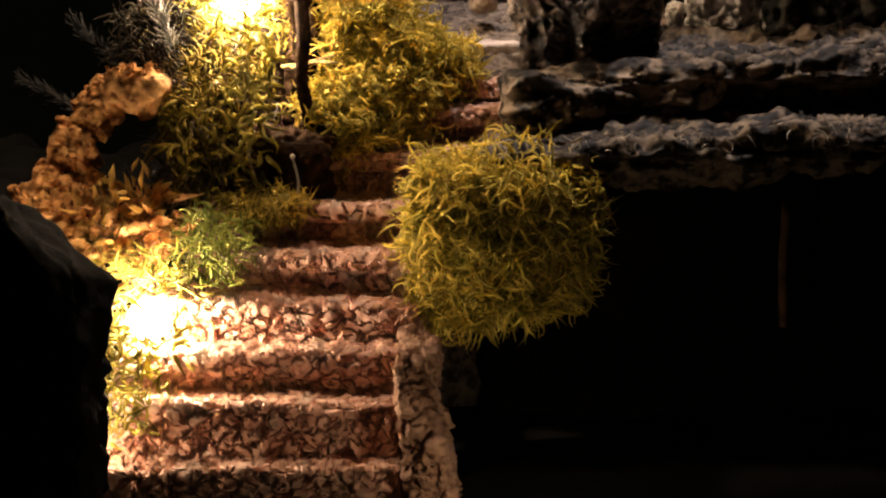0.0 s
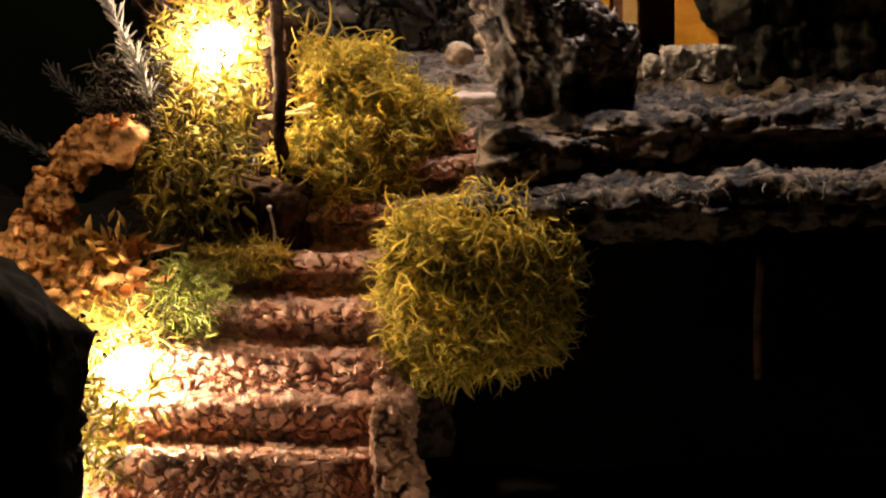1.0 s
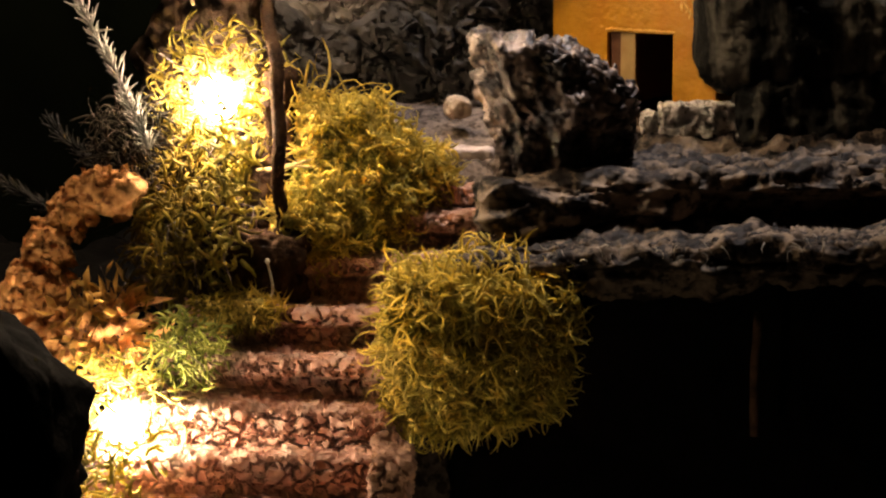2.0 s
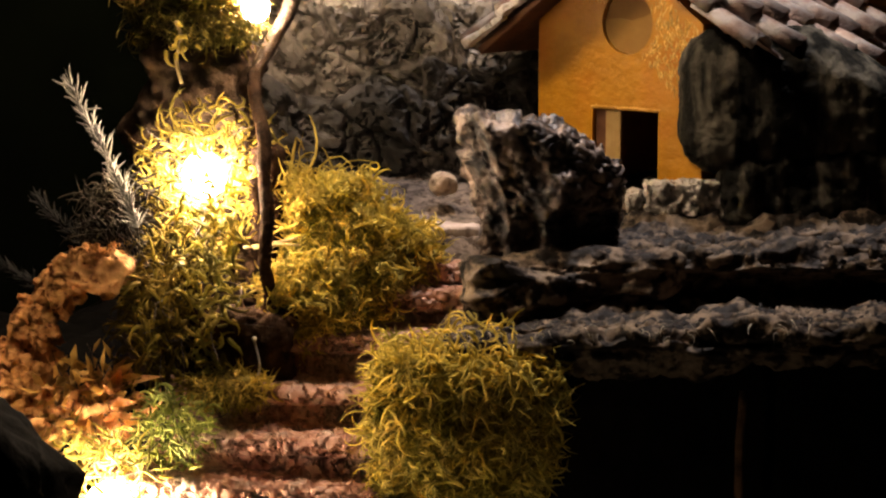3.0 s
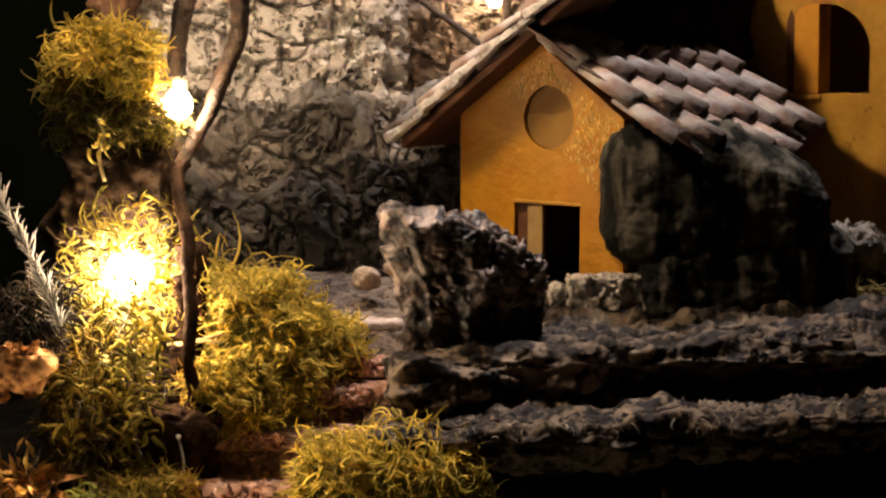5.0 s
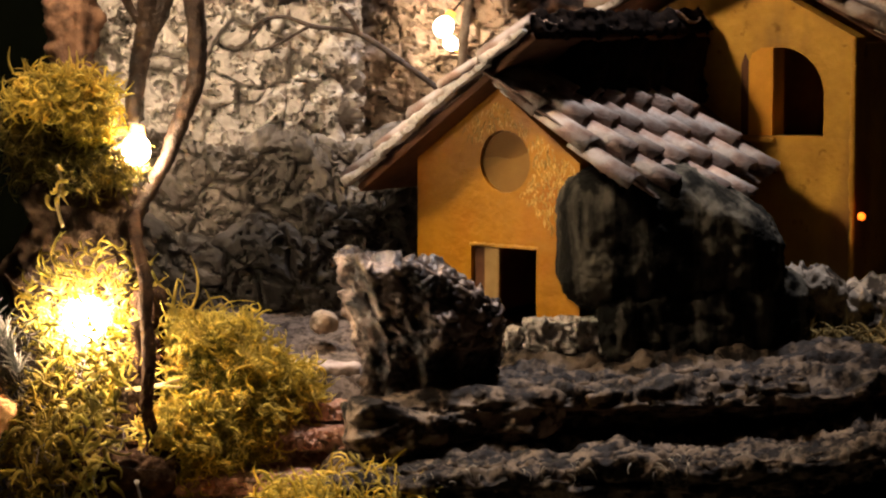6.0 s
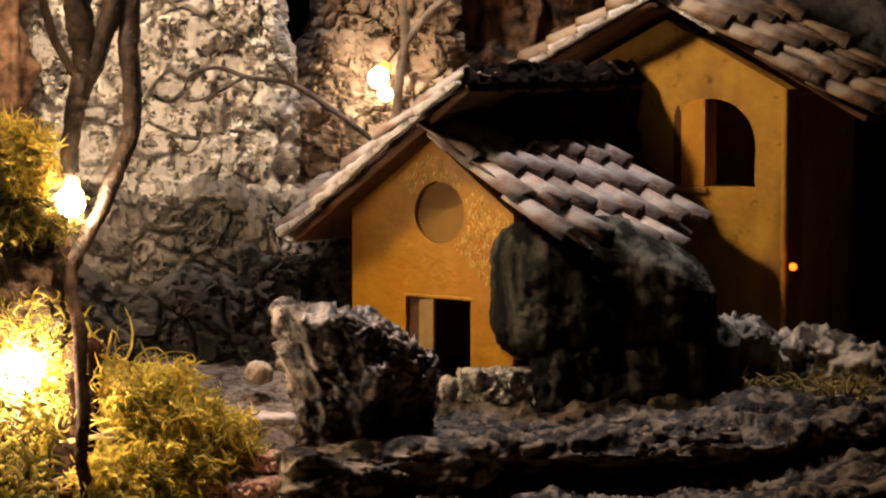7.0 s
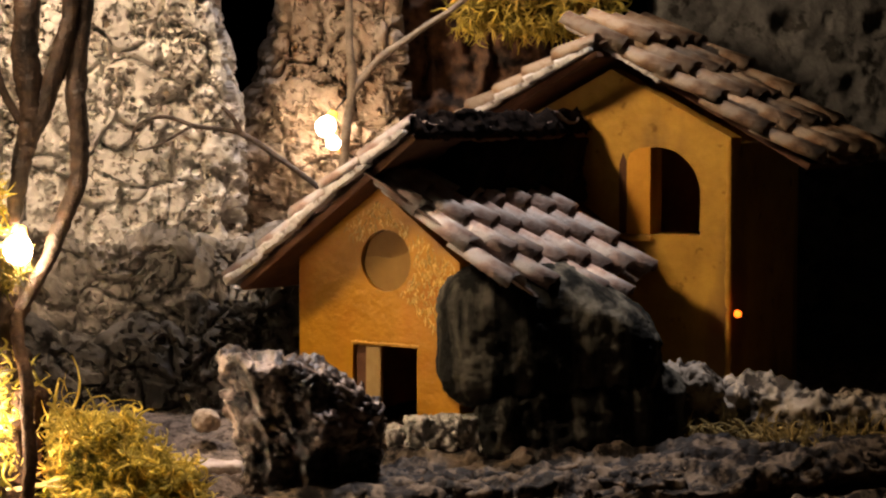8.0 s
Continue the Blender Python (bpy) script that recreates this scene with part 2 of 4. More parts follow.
BULB_LOW = glow("amber_bulb_glass", (1.0, 0.77, 0.50), 58)
BULB_SOFT = glow("soft_warm_bulb_glass", BULB_COLOUR, 260)
BULB_HIGH = glow("strong_warm_bulb_glass", BULB_COLOUR, 300)
BULB_SMALL = glow("small_warm_bulb_glass", BULB_COLOUR, 40)
ORANGE = glow("orange_bulb_glass", (1.0, 0.14, 0.009), 3.5)
BULB_DIM = glow("dim_warm_bulb_glass", (1.0, 0.5, 0.16), 3)
SOCKET = material("amber_bulb_socket", (0.50, 0.24, 0.06), (0.70, 0.38, 0.12), 200, 0.4, 0.0, translucent=0.6)


# ---- builders ----
def mesh_of(bm, name, mat, smooth=True):
    me = bpy.data.meshes.new(name)
    bm.to_mesh(me)
    bm.free()
    me.materials.append(mat)
    if smooth:
        me.shade_smooth()
    return me


def part(name, data, mat, parent=None, label="", smooth=True, m=None):
    """Links a bmesh or a mesh as one object, under parent if given."""
    me = mesh_of(data, name, mat, smooth and name not in FLAT_SHADED) if isinstance(data, bmesh.types.BMesh) else data
    ob = new(name, me)
    if parent:
        ob.parent = parent
    if m is not None:
        ob.matrix_local = m
    if label:
        ob["label"] = label
    return ob


def thing(name, label, category, m=None, group="", kind=""):
    ob = new(name)
    ob.empty_display_size = 0.01
    if m is not None:
        ob.matrix_world = m
    return tagged(ob, label, category, group, kind)


FLAT_SHADED = ("stone", "step", "rubble_edge", "pale_cliff", "rock_pillar", "half_shade_crag", "shade_crag")


def relief(p, layers, seed):
    """The height of a rough surface at p: layers of (height, frequency, kind)."""
    h = 0.0
    q = p + Vector((seed * 7.31, seed * 3.17, seed * 5.77))
    q0 = q
    for amp, freq, kind in layers:
        q = Vector((q0.x * 0.4, q0.y, q0.z)) if kind.isupper() else q0
        kind = kind.lower()
        if kind == "n":
            h += amp * noise.noise(q * freq)
        elif kind == "f":
            h += amp * noise.fractal(q * freq, 0.65, 2.1, 5)
        elif kind == "r":
            h += amp * (0.5 - 2 * abs(noise.noise(q * freq)))
        elif kind == "c":  # thin carved crevices
            w = q + Vector((noise.noise(q * freq * 0.7), noise.noise(q * freq * 0.7 + Vector((9, 0, 0))), 0)) * (0.7 / freq)
            e = noise.noise(w * freq) / 0.07
            h -= amp * math.exp(-e * e) * max(0.0, min(1.0, 0.6 + 2.5 * noise.noise(q * freq * 0.45)))
        elif kind == "p":  # scattered pits
            d = noise.voronoi(q * freq)[0]
            h -= amp * max(0.0, 1 - d[0] / 0.34) * max(0.0, min(1.0, 0.35 + 3 * noise.noise(q * freq * 0.2)))
        elif kind == "k":  # broken blocks, each set in or out
            h += amp * noise.cell(noise.voronoi(q * freq)[1][0] * 7.7)
        elif kind == "m":  # plates set in or out, with narrow cracks between
            w = q + Vector((noise.noise(q * freq * 1.3), noise.noise(q * freq * 1.3 + Vector((9, 0, 0))), noise.noise(q * freq * 1.3 + Vector((0, 9, 0))))) * (0.45 / freq)
            d, c = noise.voronoi(w * freq)
            e = (d[1] - d[0]) / (0.035 + 0.09 * max(0.0, 0.35 + noise.noise(q * freq * 0.6)))
            h += amp * (0.3 * noise.cell(c[0] * 7.7) - math.exp(-e * e))
        elif kind == "e":  # a flat face with crumbled patches eaten out of it
            v = noise.fractal(q * freq, 0.55, 2.2, 5) + 0.5 * noise.noise(q * freq * 0.23)
            h -= amp * max(0.0, min(1.0, (-0.20 - v) / 0.06))
        elif kind == "b":  # rounded pebbles bedded in mortar
            d = noise.voronoi(q * freq)[0]
            h += amp * (min(1.0, 2.6 * (d[1] - d[0])) ** 0.6 - 0.75)
        elif kind == "v":
            d = noise.voronoi(q * freq)[0]
            h += amp * (min(1.0, 3.5 * (d[1] - d[0])) - 0.7)
    return h


def rough_box(size, cell, round_off, layers, seed=1.0, shape=None):
    """A rounded box, centred, with a rough relief; shape(p) may bend or taper it before the relief."""
    h = Vector(size) / 2
    n = [max(2, round(s / cell)) for s in size]
    r = round_off * min(h)
    bm = bmesh.new()
    made = {}

    def vert(i, j, k):
        key = (i, j, k)
        if key not in made:
            b = Vector([(-1 + 2 * a / c) * d for a, c, d in zip(key, n, h)])
            inner = Vector([max(-(d - r), min(d - r, x)) for x, d in zip(b, h)])
            away = b - inner
            if away.length < 1e-9:
                away = Vector([x if abs(abs(x) - d) < 1e-6 else 0 for x, d in zip(b, h)])
            away.normalize()
            p = inner + away * r if r > 0 else b
            if shape:
                p = shape(p)
            made[key] = bm.verts.new(p + away * relief(p, layers, seed))
        return made[key]

    for axis in range(3):
        u, v = [(1, 2), (2, 0), (0, 1)][axis]
        for side in (0, n[axis]):
            for i in range(n[u]):
                for j in range(n[v]):
                    quad = []
                    for di, dj in ((0, 0), (1, 0), (1, 1), (0, 1)):
                        key = [0, 0, 0]
                        key[axis], key[u], key[v] = side, i + di, j + dj
                        quad.append(vert(*key))
                    bm.faces.new(quad if side else quad[::-1])
    return bm


def box(x0, x1, y0, y1, z0, z1, bevel=0.0):
    bm = bmesh.new()
    bmesh.ops.create_cube(bm, size=1)
    for v in bm.verts:
        v.co = Vector(((x0 + x1) / 2 + v.co.x * (x1 - x0), (y0 + y1) / 2 + v.co.y * (y1 - y0), (z0 + z1) / 2 + v.co.z * (z1 - z0)))
    if bevel:
        bmesh.ops.bevel(bm, geom=bm.edges[:], offset=bevel, segments=2, affect="EDGES", profile=0.5)
    return bm


def tube(points, radii, sides=8, wobble=0.0, seed=0):
    """A tapered round stem along points."""
    rng = random.Random(seed)
    pts = [Vector(p) for p in points]
    bm = bmesh.new()
    rings = []
    for i, p in enumerate(pts):
        d = (pts[min(i + 1, len(pts) - 1)] - pts[max(i - 1, 0)]).normalized()
        a = d.orthogonal().normalized() if not rings else (side - d * side.dot(d)).normalized()
        side = a
        b = d.cross(a)
        r = radii[i] if isinstance(radii, (list, tuple)) else radii
        rings.append([bm.verts.new(p + (a * math.cos(q) + b * math.sin(q)) * r * (1 + rng.uniform(-wobble, wobble)))
                      for q in [2 * math.pi * k / sides for k in range(sides)]])
    for r0, r1 in zip(rings, rings[1:]):
        for k in range(sides):
            bm.faces.new((r0[k], r0[(k + 1) % sides], r1[(k + 1) % sides], r1[k]))
    bm.faces.new(rings[0][::-1])
    bm.faces.new(rings[-1])
    return bm


def bend(points, steps=6):
    """A smooth curve through points (Catmull-Rom)."""
    p = [Vector(q) for q in points]
    p = [2 * p[0] - p[1]] + p + [2 * p[-1] - p[-2]]
    out = []
    for i in range(1, len(p) - 2):
        for k in range(steps):
            t = k / steps
            a, b, c, d = p[i - 1:i + 3]
            out.append(0.5 * (2 * b + (c - a) * t + (2 * a - 5 * b + 4 * c - d) * t * t + (3 * b - a - 3 * c + d) * t ** 3))
    return out + [p[-2]]


def strands(name, roots, dirs, length, width, mat, droop=0.0, curl=0.6, flat=1.0, rings=6, seed=0):
    """Many thin tapering three-sided stems in one mesh. roots, dirs: arrays of n x 3."""
    rng = np.random.default_rng(seed)
    n = len(roots)
    p = np.array(roots, float)
    d = np.array(dirs, float)
    d /= np.linalg.norm(d, axis=1)[:, None] + 1e-9
    step = (length * rng.uniform(0.5, 1.3, n) / (rings - 1))[:, None]
    w = width * rng.uniform(0.6, 1.3, n)[:, None]
    axis = rng.normal(size=(n, 3))
    axis /= np.linalg.norm(axis, axis=1)[:, None]
    angle = (curl * rng.uniform(0.3, 1.9, n) / (rings - 1))[:, None]
    verts = np.empty((n, rings, 3, 3))
    for i in range(rings):
        a = np.cross(d, rng.normal(size=(n, 3)) * 0.05 + np.array([0.3, -0.9, 0.4]))
        a /= np.linalg.norm(a, axis=1)[:, None] + 1e-9
        b = np.cross(d, a)
        taper = (1 - 0.8 * (i / (rings - 1)) ** 1.5) * (0.7 + 0.3 * min(1, i))
        for k in range(3):
            q = 2 * math.pi * k / 3
            verts[:, i, k] = p + (a * math.cos(q) + b * math.sin(q) * flat) * w * taper / 2
        p = p + d * step
        d = d + np.cross(axis, d) * angle + rng.normal(size=(n, 3)) * 0.16
        d[:, 2] -= droop / rings * 2
        d /= np.linalg.norm(d, axis=1)[:, None] + 1e-9
    idx = np.arange(n * rings * 3).reshape(n, rings, 3)
    faces = []
    for i in range(rings - 1):
        for k in range(3):
            j = (k + 1) % 3
            faces.append(np.stack([idx[:, i, k], idx[:, i, j], idx[:, i + 1, j], idx[:, i + 1, k]], -1))
    faces = np.concatenate(faces)
    me = bpy.data.meshes.new(name)
    me.from_pydata(verts.reshape(-1, 3), [], faces.tolist())
    me.materials.append(mat)
    me.shade_smooth()
    return me


def leaves(name, roots, dirs, length, width, mat, seed=0):
    """Many small folded leaves in one mesh."""
    rng = np.random.default_rng(seed)
    n = len(roots)
    p = np.array(roots, float)
    d = np.array(dirs, float) + rng.normal(size=(n, 3)) * 0.55
    d /= np.linalg.norm(d, axis=1)[:, None]
    a = np.cross(d, rng.normal(size=(n, 3)))
    a /= np.linalg.norm(a, axis=1)[:, None]
    b = np.cross(d, a)
    ln = (length * rng.uniform(0.55, 1.3, n))[:, None]
    w = (width * rng.uniform(0.6, 1.3, n))[:, None]
    v = np.stack([p, p + d * ln * 0.45 + a * w / 2 + b * w * 0.2, p + d * ln * 0.5 - b * w * 0.12,
                  p + d * ln * 0.45 - a * w / 2 + b * w * 0.2, p + d * ln + b * ln * rng.uniform(-0.3, 0.3, n)[:, None]], 1)
    i = np.arange(n)[:, None] * 5
    faces = np.concatenate([i + [0, 1, 2], i + [0, 2, 3], i + [1, 4, 2], i + [2, 4, 3]])
    me = bpy.data.meshes.new(name)
    me.from_pydata(v.reshape(-1, 3), [], faces.tolist())
    me.materials.append(mat)
    me.shade_smooth()
    return me


def shell(centre, half, n, seed, squareness=0.5, depth=0.25, lump=0.18, front_only=True):
    """Points and outward directions over a lumpy rounded box."""
    rng = np.random.default_rng(seed)
    v = rng.uniform(-1, 1, size=(n, 3))
    if squareness > 0.3:
        face = rng.integers(0, 3, n)
        v[np.arange(n), face] = np.where(rng.random(n) < 0.5, -1.0, 1.0)
    else:
        v = rng.normal(size=(n, 3))
        v /= np.linalg.norm(v, axis=1)[:, None]
    if front_only:
        v[:, 1] = np.where(v[:, 1] > 0.5, -v[:, 1], v[:, 1])
    r = 1.0 - 0.9 * squareness
    inner = np.clip(v, -(1 - r), 1 - r)
    away = v - inner
    away /= np.linalg.norm(away, axis=1)[:, None] + 1e-9
    s, v = inner + away * r, away
    lum = np.array([1 + lump * noise.fractal(Vector(x) * 2.3 + Vector((seed, 0, 0)), 0.5, 2.2, 4) for x in v])
    s *= (lum * (1 - depth * rng.random(len(v)) ** 2))[:, None]
    return np.array(centre) + s * np.array(half), v / np.array(half) * max(half)


def moss(name, label, centre, half, n, length, width, mat, droop=0.5, squareness=0.5, seed=1, curl=0.6, kind="stuff", core=True, category="moss", lump=0.18):
    t = thing(name, label, category, pose(*centre))
    p, d = shell((0, 0, 0), half, n, seed, squareness, lump=lump)
    d = d / np.linalg.norm(d, axis=1)[:, None] * 0.25 + np.random.default_rng(seed + 50).normal(size=d.shape) * 0.75
    part("cushion", strands("cushion", p, d, length, width, mat, droop, curl, seed=seed), mat, t)["kind"] = "stuff"
    if core:
        part("core", rough_box([h * 1.62 for h in half], min(half) / 5, 0.75, [(min(half) * 0.3, 1.2 / min(half), "f")], seed), MOSS_CORE, t)
    return t


def bulb(name, label, at, radius, mat, stem):
    """A small glass bulb with a brass collar on a wire."""
    t = thing(name, label, "bulb", pose(*at), group="fairy lights")
    bm = bmesh.new()
    bmesh.ops.create_uvsphere(bm, u_segments=20, v_segments=14, radius=radius)
    d = Vector(stem).normalized()
    turn = d.to_track_quat("Z", "Y").to_matrix().to_4x4()
    for v in bm.verts:
        if v.co.z > 0:
            v.co.z *= 1.25
        v.co = turn @ v.co
    part("glass", bm, mat, t)
    part("collar", tube([d * radius * 1.15, d * radius * 1.9], [radius * 0.62, radius * 0.5], 12), SOCKET, t, "amber plastic socket")
    part("wire", tube(bend([d * radius * 1.9, d * radius * 3.5 + Vector((0.002, 0.004, 0)), Vector(stem)]), 0.0008, 6), WIRE, t)
    return t


# ---- the hall and the table ----
def structure(name, bm, mat, label="", smooth=False):
    return tagged(part(name, bm, mat, smooth=smooth), label, kind="structure")


structure("floor", box(-2.2, 2.2, -2.2, 2.8, -0.1, 0.0), ROOM, "dark stone floor of a hall")
structure("ceiling", box(-2.2, 2.2, -2.2, 2.8, 2.7, 2.8), ROOM, "dark plaster ceiling")
structure("wall_north", box(-2.2, 2.2, 2.7, 2.8, 0.003, 2.697), ROOM, "dark plaster wall")
structure("wall_south", box(-2.2, 2.2, -2.2, -2.1, 0.003, 2.697), ROOM, "dark plaster wall")
structure("wall_west", box(-2.2, -2.1, -2.097, 2.697, 0.003, 2.697), ROOM, "dark plaster wall")
structure("wall_east", box(2.1, 2.2, -2.097, 2.697, 0.003, 2.697), ROOM, "dark plaster wall")
table = thing("display_table", "dark wooden table under the model landscape", "table", pose(0.05, 1.6, 0))
part("tabletop", box(-0.75, 0.75, -0.5, 0.5, 0.80, 0.84, 0.004), SHADE_BLACK, table, "tabletop coloured near-black for its shade")
for lx in (-0.7, 0.7):
    for ly in (-0.45, 0.45):
        part("leg", box(lx - 0.025, lx + 0.025, ly - 0.025, ly + 0.025, 0, 0.80, 0.003), BROWN, table)
structure("backdrop", box(-0.7, 0.8, 1.96, 1.98, 0.84, 1.72), BACK, "dark green cloth hung behind the landscape")

# ---- ground of the model landscape ----
def plateau(x, y):
    """Height of the village ground: a terrace that climbs a little towards the back."""
    s = max(0.0, min(1.0, (y - 1.46) / 0.12))
    h = 1.082 + 0.030 * s + 0.02 * max(0.0, y - 1.62)
    if x < -0.10:
        h += 0.10 * min(1.0, (-0.10 - x) / 0.1) * min(1.0, max(0.0, (y - 1.40) / 0.2))
    p = Vector((x, y, 0))
    return h + relief(p, [(0.003, 30, "f"), (0.0012, 160, "f"), (0.0014, 220, "v")], 3.0)


def terrace():
    bm = bmesh.new()
    nx, ny, x0, x1, y0, y1 = 230, 110, -0.105, 0.60, 1.49, 1.95
    rows = [[bm.verts.new((x0 + (x1 - x0) * i / nx, y0 + (y1 - y0) * j / ny, 0)) for i in range(nx + 1)] for j in range(ny + 1)]
    for row in rows:
        for v in row:
            v.co.z = plateau(v.co.x, v.co.y)
    for a, b in zip(rows, rows[1:]):
        for i in range(nx):
            bm.faces.new((a[i], a[i + 1], b[i + 1], b[i]))
    edge = bmesh.ops.extrude_face_region(bm, geom=bm.faces[:])
    for v in edge["geom"]:
        if isinstance(v, bmesh.types.BMVert):
            v.co.z = 0.86
    bmesh.ops.reverse_faces(bm, faces=[f for f in bm.faces if f.normal.z < 0])
    bmesh.ops.recalc_face_normals(bm, faces=bm.faces[:])
    return bm


structure("ground", terrace(), GRAVEL, "grey gravelly ground of the model village", True)
# Bank, hollow wall and base get their shade from a near-black colour.
hill = part("hillside", rough_box((0.36, 0.34, 0.27), 0.007, 0.5, [(0.016, 14, "f"), (0.004, 70, "f")], 5), SHADE_BLACK)
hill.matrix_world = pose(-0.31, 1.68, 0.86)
tagged(hill, "earth bank beside the steps, coloured near-black for its shade", kind="structure")
bank = part("cave_wall", rough_box((0.60, 0.07, 0.20), 0.007, 0.3, [(0.012, 18, "f"), (0.003, 90, "f")], 6), SHADE_BLACK)
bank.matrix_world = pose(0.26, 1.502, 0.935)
tagged(bank, "near-black wall that stands for the shade in a hollow", kind="structure")
base = part("base_ground", rough_box((1.3, 0.8, 0.04), 0.02, 0.2, [(0.006, 20, "f"), (0.002, 90, "f")], 7), SHADE_BLACK)
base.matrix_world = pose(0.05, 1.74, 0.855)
tagged(base, "earth spread over the table, coloured near-black for its shade", kind="structure")

# ---- steps ----
STEPS = [  # front edge y, top z, left end, right end, lean of the top in degrees
    (1.280, 0.896, -0.240, -0.072, 0.0), (1.302, 0.9255, -0.240, -0.073, 0.6), (1.326, 0.949, -0.232, -0.074, 0.3),
    (1.350, 0.9715, -0.222, -0.068, 3.0), (1.375, 0.994, -0.200, -0.058, 2.0), (1.400, 1.0175, -0.190, -0.045, 0.6),
    (1.425, 1.0425, -0.180, -0.035, 0.0), (1.450, 1.0635, -0.150, -0.008, 0.0), (1.475, 1.0765, -0.140, -0.005, 0.0)]
stairs = thing("staircase", "flight of nine pebbled reddish plaster steps between moss", "staircase", pose(-0.14, 1.28, 0.86))


def nosing(depth, thick):
    """The top slab of a step stands proud of its foot."""
    def cut_back(p):
        back = max(0.0, min(1.0, (0.025 - thick - p.z) / 0.004)) if p.y < -0.02 else 0.0
        return Vector((p.x, p.y + depth * back, p.z))
    return cut_back


for i, (y, z, x0, x1, lean) in enumerate(STEPS):
    h = 0.050 if i else 0.045
    bm = rough_box((x1 - x0, 0.075, h), 0.0009 if i < 4 else 0.0012, 0.16,
                   [(0.0012, 35, "f"), (0.0042, 112, "m"), (0.0018, 160, "e"), (0.0008, 190, "n")], 10 + i, nosing(0.014, 0.010) if i > 3 else nosing(0.005, 0.014) if i != 1 else None)
    part("step", bm, STEP, stairs, m=pose((x0 + x1) / 2 + 0.14, y + 0.0375 - 1.28, z - h / 2 - 0.86, 0, lean, 0))


def lean_out(p):
    return Vector((p.x - 0.20 * (p.z - 0.02) * (0 if p.z > 0.03 else 1), p.y + 0.28 * p.z, p.z))


side = part("rubble_edge", rough_box((0.022, 0.055, 0.115), 0.0011, 0.4, [(0.004, 45, "f"), (0.005, 75, "m"), (0.0015, 120, "k"), (0.0010, 260, "n")], 21, lean_out), RUBBLE, stairs, "rough rubble edge of the steps")
side.matrix_local = pose(0.076, 0.024, 0.038)

# ---- ledges, rock, hedge ----
def undercut(height, depth, swell, fall=0.0, draw=0.0):
    """A shelf whose front falls back below its rim; swell lifts its far end, fall tips its top to the front, draw sets its far end back."""
    def bend_shelf(p):
        low = max(0.0, min(1.0, (height * 0.25 - p.z) / height))
        front = max(0.0, min(1.0, -p.y / 0.05))
        u = max(0.0, min(1.0, (p.x - 0.02) / 0.12))
        return Vector((p.x, p.y + depth * (1 + 0.4 * u) * low * front + draw * u * front, p.z + swell * u * u * (3 - 2 * u) - fall * (1 - 0.75 * u) * max(0.0, 0.02 - p.y) * max(0.0, min(1.0, 0.5 + p.z / height))))
    return bend_shelf


def bark_shelf(name, label, at, lean, size, layers, seed, shape, flakes):
    """A slab of cork bark with loose flakes along its top and rim."""
    t = thing(name, label, "bark shelf", pose(*at, 0, lean, 0))
    part("slab", rough_box(size, 0.0014, 0.85, layers, seed, shape), CORK, t)
    rng = random.Random(seed)
    for k in range(flakes):
        x = rng.uniform(-0.47, 0.30) * size[0]
        y = -size[1] * rng.uniform(0.12, 0.46)
        rise = size[2] * 0.5 * math.sqrt(max(0.05, 1 - max(0.0, (-y - size[1] * 0.5 + size[2] * 0.42) / (size[2] * 0.42)) ** 2))
        p = shape(Vector((x, y, rise)))
        part("bark_flake", rough_box((rng.uniform(0.010, 0.030), rng.uniform(0.005, 0.010), rng.uniform(0.004, 0.0075)), 0.0012, 0.6,
                                     [(0.003, 90, "f"), (0.0014, 220, "R")], seed + k), CORK, t,
             m=pose(p.x, p.y, p.z - 0.0012, rng.uniform(-5, 30), rng.uniform(-8, 8), rng.uniform(-14, 14)))
    return t


bark_shelf("lower_bark_shelf", "grey cork bark shelf with a rough shaggy rim", (0.200, 1.414, 1.0480), -2.5, (0.46, 0.105, 0.025),
           [(0.005, 22, "f"), (0.006, 40, "R"), (0.006, 80, "R"), (0.004, 65, "E"), (0.0016, 150, "R")], 31, undercut(0.025, 0.030, 0.013), 34)
upper_shelf = bark_shelf("upper_bark_shelf", "thick grey cork bark slab below the houses", (0.225, 1.486, 1.0850), -0.8, (0.46, 0.115, 0.037),
           [(0.006, 20, "f"), (0.007, 36, "R"), (0.006, 75, "R"), (0.005, 55, "E"), (0.0018, 140, "R")], 33, undercut(0.037, 0.050, 0.0, 0.20, 0.030), 40)
part("knot", rough_box((0.125, 0.044, 0.036), 0.0012, 0.7, [(0.006, 36, "R"), (0.005, 75, "R"), (0.003, 65, "E"), (0.0016, 150, "R")], 35,
                       lambda p: Vector((p.x, p.y, p.z * (1.0 - 8.0 * max(0.0, p.x)) + 0.16 * max(0.0, p.x)))), CORK, upper_shelf, m=pose(-0.183, -0.047, -0.012, 0, 0, 8))


